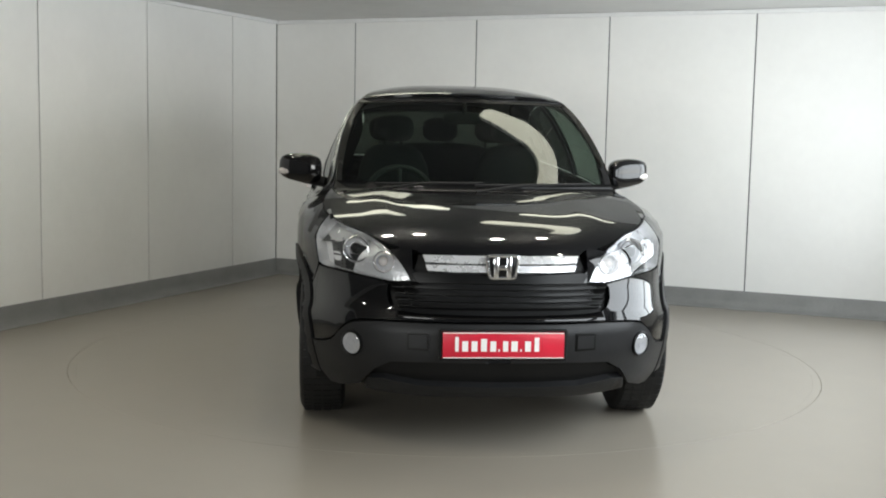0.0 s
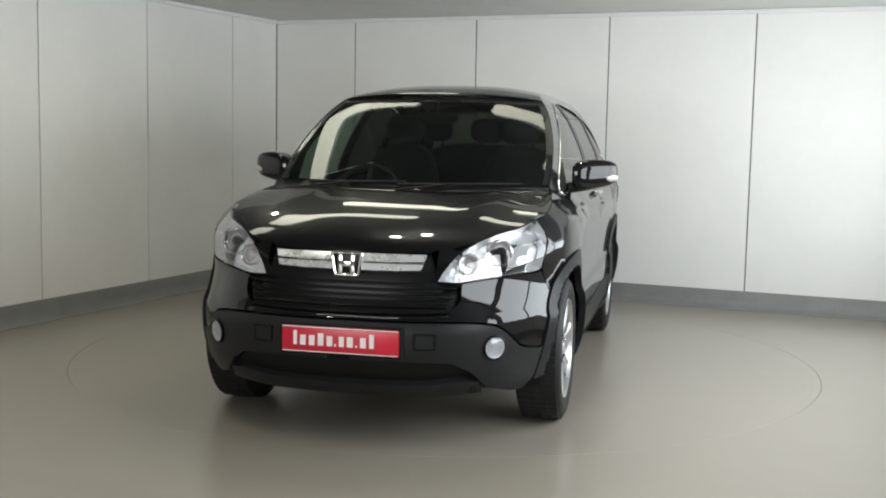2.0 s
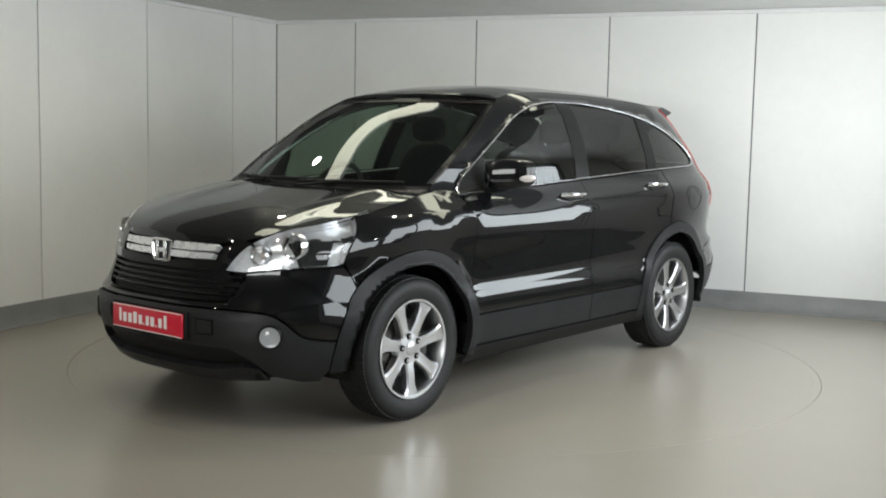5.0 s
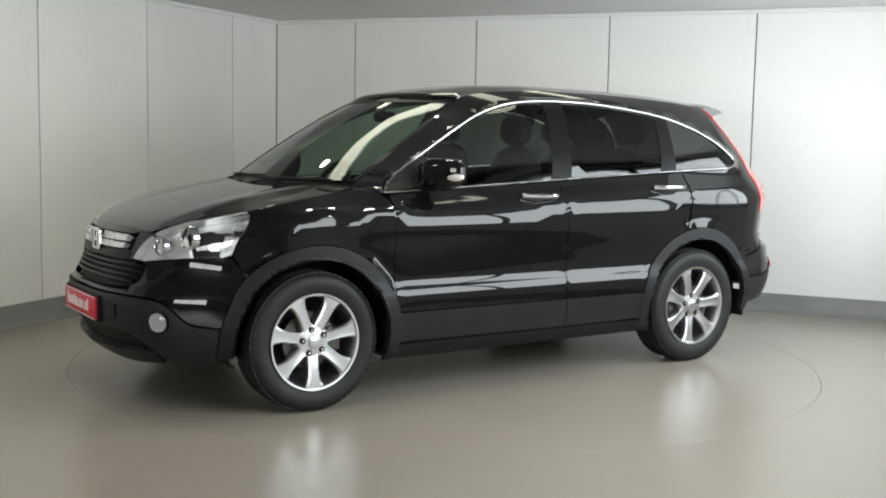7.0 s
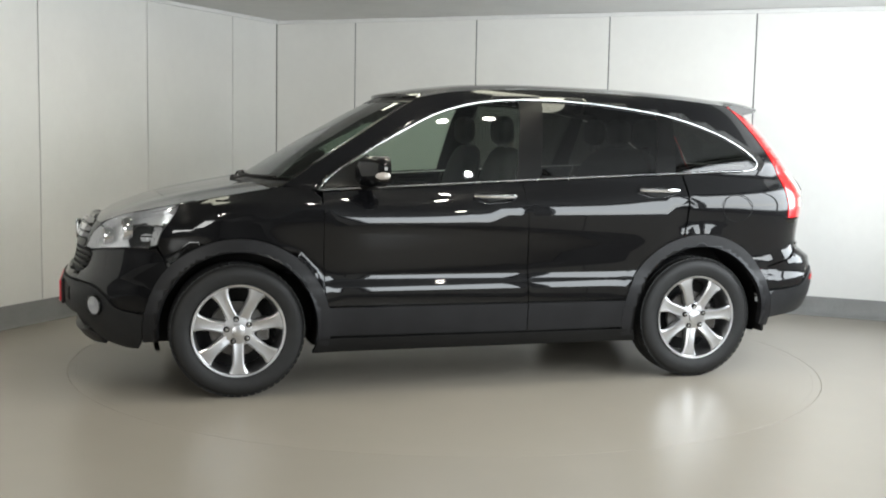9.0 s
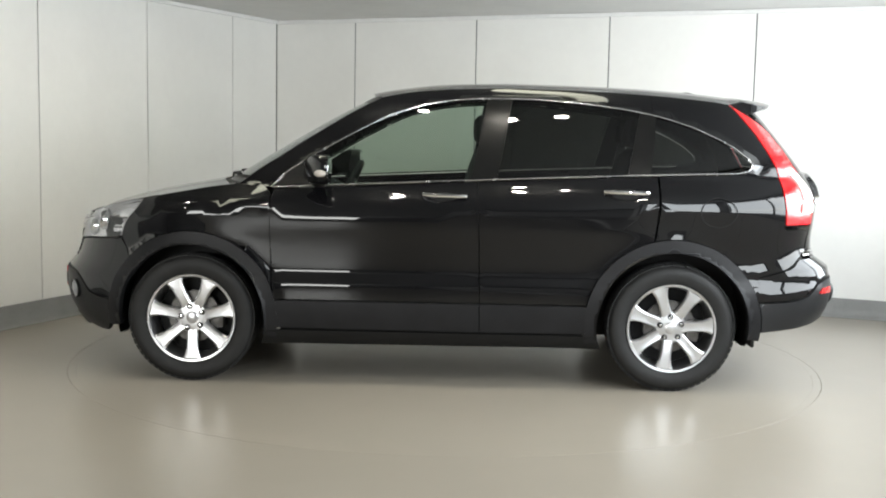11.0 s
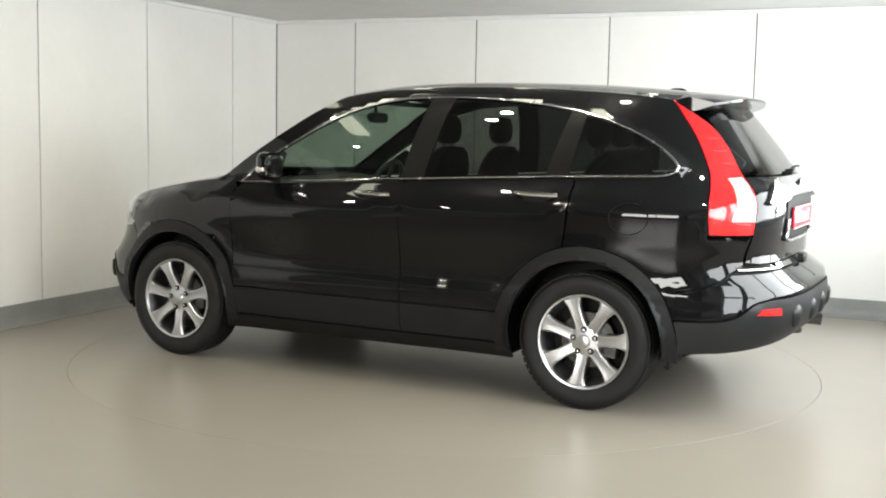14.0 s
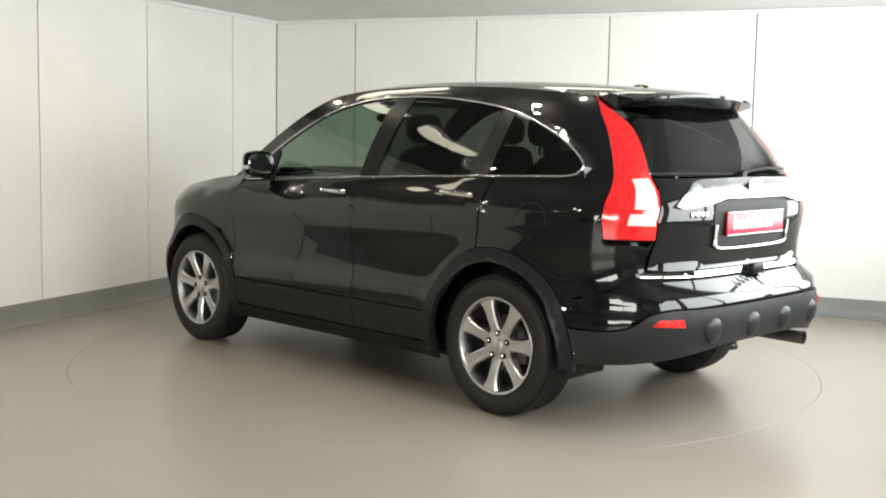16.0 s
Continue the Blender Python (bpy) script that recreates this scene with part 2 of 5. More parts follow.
def build_room():
    # floor with a round well for the turntable
    bm = bmesh.new()
    ring = [bm.verts.new(((TABLE_R + 0.0025) * math.cos(a), (TABLE_R + 0.0025) * math.sin(a), 0)) for a in (2 * math.pi * k / 128 for k in range(128))]
    far = [bm.verts.new((30 * math.cos(a), 30 * math.sin(a), 0)) for a in (2 * math.pi * k / 128 for k in range(128))]
    low = [bm.verts.new((v.co.x, v.co.y, -0.06)) for v in ring]
    for k in range(128):
        j = (k + 1) % 128
        bm.faces.new((ring[k], far[k], far[j], ring[j]))
        bm.faces.new((low[k], ring[k], ring[j], low[j]))
    bm.faces.new(low)
    tagged(mesh_object("floor", bm, FLOOR), "pale grey glossy resin floor round the turntable", "floor", kind="structure")

    # walls: backing, panels one by one, joints between, openings cut through
    def wall(name, label, along_u, length, at, inward, first, opening=None, panelled=True):
        def slab(bm, s0, s1, d0, d1, z0, z1, bevel=0.0):
            d0, d1 = sorted((at + d0 * inward, at + d1 * inward))
            if along_u:
                room_box(bm, s0, s1, d0, d1, z0, z1, bevel)
            else:
                room_box(bm, d0, d1, s0, s1, z0, z1, bevel)

        def round_opening(s0, s1, z0, z1):
            """The upright pieces of a span that the opening leaves."""
            if not opening or s1 <= opening[0] or s0 >= opening[1]:
                return [(s0, s1, z0, z1)]
            o0, o1, oz0, oz1 = opening
            left = [(s0, o0, z0, z1)] if s0 < o0 - 0.02 else []
            right = [(o1, s1, z0, z1)] if s1 > o1 + 0.02 else []
            a, b = max(s0, o0), min(s1, o1)
            return left + right + [(a, b, z0, oz0), (a, b, oz1, z1)]

        bm = bmesh.new()
        over = 0.16 if along_u else 0.0
        for s0, s1, z0, z1 in round_opening(-over, length + over, 0, HIGH + 0.3):
            slab(bm, s0, s1, -0.16, -0.012, z0, z1)
        w = tagged(mesh_object(name, bm, SEAM), label, "wall", kind="structure")
        if not panelled:
            return w
        stops = [0.0]
        s = first
        while s < min(length, 6.8) - 0.05:
            stops.append(s)
            s += 1.2
        stops.append(min(length, 6.84))
        for s0, s1 in zip(stops, stops[1:]):
            for a, b, z0, z1 in round_opening(s0, s1, 0.02, HIGH - 0.004):
                pb = bmesh.new()
                slab(pb, a + 0.005, b - 0.005, -0.010, 0.0, z0, z1, 0.003)
                part("panel", pb, PANEL, w, smooth=False)
        return w

    wall("wall_back", "white wall of tall smooth panels with thin dark joints", True, LEN_U, 0.0, 1, 0.84)
    wall("wall_left", "white wall of tall smooth panels, slightly warm", False, LEN_V, 0.0, 1, 0.74)
    wall("wall_right", "white panelled wall with a glazed opening", False, LEN_V, LEN_U, -1, 0.84, SIDE_OPEN)
    wall("wall_front", "plain dark wall with a wide window behind the camera", True, LEN_U, LEN_V, -1, 0.84, FRONT_OPEN, False)

    # coved skirting
    prof = [(0.0, 0.145), (0.012, 0.145), (0.016, 0.138), (0.017, 0.07), (0.026, 0.035), (0.048, 0.012), (0.085, 0.003), (0.085, -0.01), (0.0, -0.01)]

    def skirting(along_u, length, at, inward):
        bm = bmesh.new()
        ends = []
        for s in (0.0, length):
            ends.append([bm.verts.new(room(s, at + d * inward, z) if along_u else room(at + d * inward, s, z)) for d, z in prof])
        for k in range(len(prof)):
            j = (k + 1) % len(prof)
            bm.faces.new((ends[0][k], ends[0][j], ends[1][j], ends[1][k]))
        bmesh.ops.recalc_face_normals(bm, faces=bm.faces)
        tagged(mesh_object("baseboard", bm, SKIRT, True, 40), "dark grey coved skirting along the wall foot", "skirting", kind="structure")

    skirting(True, LEN_U, 0.001, 1)
    skirting(False, LEN_V, 0.001, 1)
    skirting(False, LEN_V, LEN_U - 0.001, -1)
    skirting(True, LEN_U, LEN_V - 0.001, -1)

    # dark ceiling over the turntable, white border along the back and left walls, edge trim
    bm = bmesh.new()
    room_box(bm, 0.6, LEN_U + 0.16, 1.80, LEN_V + 0.16, HIGH, HIGH + 0.2)
    tagged(mesh_object("ceiling", bm, CEILING_DARK), "flat dark grey ceiling over the turntable", "ceiling", kind="structure")
    bm = bmesh.new()
    room_box(bm, -0.16, LEN_U + 0.16, -0.16, 1.796, HIGH, HIGH + 0.2)
    room_box(bm, -0.16, 0.596, 1.800, LEN_V + 0.16, HIGH, HIGH + 0.2)
    tagged(mesh_object("ceiling_border", bm, CEILING), "off-white flat ceiling border along the walls", "ceiling", kind="structure")
    for au, ln, at, iw in ((True, LEN_U, 0.0, 1), (False, LEN_V, 0.0, 1)):
        bm = bmesh.new()
        if au:
            room_box(bm, 0.03, ln, 0.002, 0.028, HIGH - 0.035, HIGH - 0.002, 0.004)
        else:
            room_box(bm, 0.002, 0.028, 0.002, ln, HIGH - 0.035, HIGH - 0.002, 0.004)
        tagged(mesh_object("trim", bm, HOUSING), "white angle trim where wall meets ceiling", "trim", kind="structure")


build_room()


def glazed_front(name, label, along_u, at, inward, opening, bars):
    """Slim window frame with upright bars round a daylit opening. bars: their middle and width."""
    w = tagged(new(name), label, "window", kind="structure")
    lo, hi, z0, z1 = opening

    def bar(nm, s0, s1, a, b):
        bm = bmesh.new()
        d0, d1 = sorted((at, at + 0.06 * inward))
        if along_u:
            room_box(bm, s0, s1, d0, d1, a, b, 0.006)
        else:
            room_box(bm, d0, d1, s0, s1, a, b, 0.006)
        part(nm, bm, SEAM, w, smooth=False)
    bar("window_sill", lo - 0.06, hi + 0.06, z0 - 0.06, z0)
    bar("window_head", lo - 0.06, hi + 0.06, z1, z1 + 0.06)
    for s, wide in ((lo, 0.06), *bars, (hi, 0.06)):
        bar("mullion", s - wide / 2, s + wide / 2, z0, z1)


glazed_front("window_1", "wide daylit window with slim grey bars", False, LEN_U - 0.001, -1, SIDE_OPEN, ((2.2, 0.06), (3.5, 0.06), (4.88, 0.26)))
glazed_front("window_2", "wide daylit window with slim grey bars", True, LEN_V - 0.001, -1, FRONT_OPEN, ((3.5, 0.06),))

# the turntable top turns with the car
turntable = thing("turntable", "round turntable flush with the pale resin floor", "turntable")
bm = bmesh.new()
lathe(bm, [(TABLE_R - 0.045, -0.05), (TABLE_R - 0.045, 0.0)], 128, "Z")
bm.faces.new([v for v in bm.verts if abs(v.co.z) < 1e-6])
bmesh.ops.recalc_face_normals(bm, faces=bm.faces)
part("deck", bm, DISC, turntable, smooth=False)
bm = bmesh.new()
lathe(bm, [(TABLE_R - 0.0445, -0.05), (TABLE_R - 0.0445, 0.0), (TABLE_R - 0.0005, 0.0), (TABLE_R, -0.0005), (TABLE_R, -0.05)], 128, "Z")
bmesh.ops.recalc_face_normals(bm, faces=bm.faces)
part("edge_ring", bm, DISC, turntable, smooth=False)


# ---------------------------------------------------------------- lights overhead
def light_strip(pts, group, slim=1.0):
    """A slim diffuser of rounded section along a line under the ceiling."""
    t = thing("ceiling_light", "long fluorescent ceiling light with rounded warm diffuser", "ceiling light", group)
    t.location = pts[0]
    t.location.z = HIGH
    loc = [Vector((p.x - pts[0].x, p.y - pts[0].y, 0)) for p in pts]
    for name, wide, z0, z1, mat in (("housing", 0.105, -0.03, 0.0, HOUSING), ("diffuser", 0.092, -0.055, -0.03, TUBE)):
        bm = bmesh.new()
        rows = []
        for i, p in enumerate(loc):
            d = (loc[min(i + 1, len(loc) - 1)] - loc[max(i - 1, 0)]).normalized()
            o = Vector((-d.y, d.x, 0)) * wide * slim
            if i in (0, len(loc) - 1):
                o *= 0.55
            rows.append([bm.verts.new(p + o * k + Vector((0, 0, z))) for k, z in ((1, z1), (1, z0 + 0.008), (0.85, z0), (-0.85, z0), (-1, z0 + 0.008), (-1, z1))])
        for a, b in zip(rows, rows[1:]):
            for k in range(6):
                bm.faces.new((a[k], a[(k + 1) % 6], b[(k + 1) % 6], b[k]))
        bm.faces.new(rows[0][::-1])
        bm.faces.new(rows[-1])
        bmesh.ops.recalc_face_normals(bm, faces=bm.faces)
        part(name, bm, mat, t)


def bent_light(sx, half_u, v, radius, gap, arm, group):
    """A rounded corner piece: a straight along the back wall from the middle gap, a bend, an arm towards the front. sx: which way from the middle."""
    mid = 2.97
    pts = [(mid + sx * gap, v), (mid + sx * (gap + 0.05), v), (mid + sx * (half_u - radius), v)]
    for k in range(1, 9):
        a = math.pi / 2 * (1 - k / 8)
        pts.append((mid + sx * (half_u - radius + radius * math.cos(a)), v + radius - radius * math.sin(a)))
    if arm:
        pts += [(mid + sx * half_u, v + radius + arm - 0.05), (mid + sx * half_u, v + radius + arm)]
    light_strip([room(u, w, 0) for u, w in pts], group)


bent_light(1, 1.08, 2.77, 0.34, 0.30, 0.12, "inner row of ceiling lights")
bent_light(-1, 1.08, 2.77, 0.34, 0.30, 0.62, "inner row of ceiling lights")
light_strip([room(2.97 - 1.08, v, 0) for v in (3.95, 4.0, 4.4, 4.45)], "inner row of ceiling lights")
# slim outer row, added so the bonnet mirrors a second row of streaks
for u0, u1 in ((3.27, 4.15), (2.67, 1.7)):
    light_strip([room(u0 + (u1 - u0) * k, 2.02, 0) for k in (0, 0.06, 0.94, 1)], "outer row of ceiling lights", 0.5)


def downlight(x, y):
    t = thing("downlight", "small round recessed ceiling downlight, lit", "downlight", "ceiling downlights")
    t.location = (x, y, HIGH)
    bm = bmesh.new()
    lathe(bm, [(0.045, -0.002), (0.05, -0.008), (0.062, -0.008), (0.064, 0.0)], 24, "Z")
    bmesh.ops.recalc_face_normals(bm, faces=bm.faces)
    part("bezel", bm, CHROME, t)
    bm = bmesh.new()
    bmesh.ops.create_circle(bm, cap_ends=True, segments=24, radius=0.044)
    for v in bm.verts:
        v.co.z = -0.004
    part("lamp", bm, SPOT, t)


for dx, dy in ((-0.45, -1.15), (0.38, -1.22), (-0.2, -0.98), (0.70, -1.05), (-1.3, -2.7), (1.3, -2.7)):
    downlight(dx, dy)
# extra downlights added as fill, placed to brighten the left wall
for du, dv in ((1.5, 3.0), (1.5, 4.9), (1.5, 6.6), (2.9, 6.2)):
    fill_spot_at = room(du, dv, 0)
    downlight(fill_spot_at.x, fill_spot_at.y)


# ---------------------------------------------------------------- the car's surface
from mathutils.geometry import delaunay_2d_cdt

# car space: x forward, y to its left, z up, origin on the ground midway between the axles
X0F, X0R, NF, NR = 1.15, -1.15, 2.5, 4.0
LF = LR = 1.45
f_half = table([(0.18, 0.80), (0.25, 0.855), (0.33, 0.882), (0.45, 0.899), (0.53, 0.902), (0.572, 0.899), (0.598, 0.888), (0.63, 0.884), (0.76, 0.893), (0.88, 0.908), (0.955, 0.9125),
                (0.972, 0.9130), (0.985, 0.9025), (1.0, 0.899), (1.03, 0.883), (1.06, 0.862), (1.09, 0.835), (1.13, 0.811), (1.2, 0.793), (1.3, 0.757), (1.4, 0.711), (1.5, 0.655),
                (1.56, 0.606), (1.6, 0.558), (1.63, 0.508), (1.66, 0.44)])
f_front = table([(0.18, 1.95), (0.22, 2.04), (0.27, 2.11), (0.37, 2.165), (0.48, 2.19), (0.565, 2.19), (0.60, 2.17), (0.65, 2.135), (0.75, 2.115), (0.83, 2.09),
                 (0.89, 2.05), (0.94, 2.0), (1.0, 1.97), (1.1, 1.95)])
f_rear = table([(0.2, -2.02), (0.3, -2.18), (0.38, -2.245), (0.46, -2.285), (0.55, -2.30), (0.64, -2.29), (0.675, -2.28), (0.70, -2.225), (0.74, -2.190), (0.80, -2.168), (0.93, -2.181),
                (1.06, -2.190), (1.12, -2.178), (1.17, -2.142), (1.25, -2.085), (1.35, -2.01), (1.45, -1.93), (1.55, -1.845), (1.65, -1.75)])
f_crest = table([(0.9, 1.105), (1.1, 1.084), (1.2, 1.070), (1.37, 1.040), (1.54, 1.008), (1.71, 0.972), (1.85, 0.932), (1.94, 0.896), (2.0, 0.858), (2.05, 0.81)])
f_hood = table([(1.0, 1.125), (1.2, 1.102), (1.37, 1.072), (1.54, 1.040), (1.71, 1.004), (1.85, 0.964), (1.94, 0.928), (2.0, 0.890), (2.05, 0.84)])
f_redge = table([(0.42, 1.525), (0.30, 1.575), (0.1, 1.613), (-0.1, 1.630), (-0.4, 1.640), (-0.8, 1.635), (-1.2, 1.615), (-1.6, 1.578), (-1.8, 1.55)][::-1])
f_rmid = table([(0.5, 1.560), (0.36, 1.612), (0.12, 1.652), (-0.08, 1.672), (-0.43, 1.682), (-0.77, 1.678), (-1.11, 1.668), (-1.44, 1.648), (-1.78, 1.615), (-1.95, 1.59)][::-1])
ARCH = {1: (1.31, 0.355, 0.402, 0.476), -1: (-1.31, 0.355, 0.408, 0.482)}


def shoulder_shift(x):
    d = 1.135 - min(1.19, max(1.075, 1.128 - 0.05 * (x + 0.16)))
    return d * (1 - min(1.0, max(0.0, (x - 0.5) / 0.45)))


def side_half(x, z):
    """Half width of the side; the shoulder rises to the rear with the waist line."""
    d = shoulder_shift(x)
    k = min(1.0, max(0.0, (z - 0.84) / 0.08)) * min(1.0, max(0.0, (1.36 - z) / 0.20))
    return f_half(z + d * k)


def half(x, z):
    """Half width at a station and height, without the front and rear corners."""
    z0 = z
    if x > 0.6 and z > 0.72:
        top = f_crest(max(x, 0.9))
        lift = (1.10 - top) * min(1.0, max(0.0, (z - 0.72) / (top - 0.72)))
        z = z + lift * min(1.0, (x - 0.6) / 0.35)
    w = side_half(x, z)
    if x > -0.1 and z0 > 1.0:
        w *= 1 - 0.10 * ((min(x, 1.02) + 0.1) / 1.12) ** 2 * min(1.0, (z0 - 1.0) / 0.09)
    return w


def nose_power(z):
    """How square the nose's corners are in plan: fuller at the bumper than at the lamps."""
    k = min(1.0, max(0.0, (0.74 - z) / 0.12))
    return NF + 0.22 * k * k * (3 - 2 * k)


def shell(s, z):
    """The body's outer skin: s runs along the side and round the corners to the middle of the nose and tail."""
    if s > X0F:
        a = (s - X0F) / LF * math.pi / 2
        reach = f_front(z) - X0F
        c, q = max(math.cos(a), 0), math.sin(a)
        p = nose_power(z)
        r = (c ** p + q ** p) ** (-1 / p)
        x = X0F + reach * r * q
        p = Vector((x, half(min(x, 1.6), z) * r * c, z))
    elif s < X0R:
        a = (X0R - s) / LR * math.pi / 2
        reach = X0R - f_rear(z)
        c, q = max(math.cos(a), 0), math.sin(a)
        r = (c ** NR + q ** NR) ** (-1 / NR)
        p = Vector((X0R - reach * r * q, side_half(X0R, z) * r * c, z))
    else:
        p = Vector((s, half(s, z), z))
    for cx, cz, r0, r1 in ARCH.values():
        d = math.hypot(p.x - cx, p.z - cz)
        if p.y > 0.6 and z < 1.0:
            p.y += 0.016 * math.exp(-((d - r0) / 0.085) ** 2)
    return p


def F(y, z):
    """Chart point on the nose at that distance from the middle."""
    t, p = min(1, y / half(1.6, z)), nose_power(z)
    return (X0F + LF * math.atan2((1 - t ** p) ** (1 / p), t) / (math.pi / 2), z)


def R(y, z):
    t = min(1, y / side_half(X0R, z))
    return (X0R - LR * math.atan2((1 - t ** NR) ** (1 / NR), t) / (math.pi / 2), z)


def S(x, z):
    """Chart point on the side at that station."""
    if x > X0F:
        t, p = min(1, (x - X0F) / (f_front(z) - X0F)), nose_power(z)
        return (X0F + LF * math.atan2(t, (1 - t ** p) ** (1 / p)) / (math.pi / 2), z)
    if x < X0R:
        t = min(1, (X0R - x) / (X0R - f_rear(z)))
        return (X0R - LR * math.atan2(t, (1 - t ** NR) ** (1 / NR)) / (math.pi / 2), z)
    return (x, z)


def edge_half(x):
    """Where the bonnet meets the wing, from the middle."""
    z = f_crest(x)
    return shell(*S(x, min(z, 1.09)))[1]


f_wing = table([(1.0, edge_half(1.0)), (1.2, edge_half(1.2)), (1.4, edge_half(1.4)), (1.6, max(edge_half(1.6), 0.735)), (1.75, 0.692), (1.85, 0.632), (1.93, 0.556), (2.0, 0.465), (2.06, 0.39)])


def hood(x, y):
    t = min(abs(y) / f_wing(x), 1.25)
    ridge = 0.010 * math.exp(-((abs(y) - 0.50 + 0.05 * (x - 1.2)) / 0.09) ** 2) * min(1.0, max(0.0, (1.9 - x) / 0.35))
    return Vector((x, y, f_hood(x) - 0.032 * t ** 2.6 + ridge * (1 - min(t, 1) ** 6)))


def roof(x, y):
    ze = f_redge(x)
    ye = half(x, ze) if x > X0R else shell(*S(x, ze))[1]
    t = min(abs(y) / ye, 1.0)
    return Vector((x, y, ze + (f_rmid(x) - ze) * (1 - t ** 3)))


PILLAR = [(1.06, 1.095), (0.93, 1.185), (0.80, 1.272), (0.62, 1.388), (0.46, 1.487), (0.30, 1.575)]
f_pillar_x = table([(z, x) for x, z in PILLAR])


def screen(y, z):
    """The windscreen between its side pillars, bowed forward in the middle."""
    xe = f_pillar_x(z)
    ye = half(xe, z)
    t = abs(y) / ye
    k = (z - 1.095) / 0.48
    bow = 0.17 * (1 - k) + 0.085 * k
    return Vector((xe + bow * (1 - t ** 2.2), y, z + 0.012 * k * (1 - t * t)))


def chart_normal(chart, u, v, side):
    e = 0.004
    n = (chart(u + e, v) - chart(u - e, v)).cross(chart(u, v + e) - chart(u, v - e))
    if n.length < 1e-12:
        return Vector((0, 0, 1))
    n.normalize()
    return n


def inset(poly, d):
    """Draw a closed line in by d, for the gaps between panels."""
    n, out = len(poly), []
    area = sum(poly[i][0] * poly[(i + 1) % n][1] - poly[(i + 1) % n][0] * poly[i][1] for i in range(n))
    sg = 1 if area > 0 else -1
    for i in range(n):
        p, a, b = Vector(poly[i]), Vector(poly[i - 1]), Vector(poly[(i + 1) % n])
        d1, d2 = (p - a).normalized(), (b - p).normalized()
        nn = Vector((-d1.y - d2.y, d1.x + d2.x)) * sg
        if nn.length > 1e-6:
            nn.normalize()
            co = max(0.5, nn.dot(Vector((-d1.y, d1.x)) * sg))
            p = p + nn * d / co
        out.append((p.x, p.y))
    return out


def clean(poly):
    out = []
    for p in poly:
        p = (p[0], p[1])
        if not out or math.dist(p, out[-1]) > 0.002:
            out.append(p)
    if math.dist(out[0], out[-1]) < 0.002:
        out.pop()
    return out


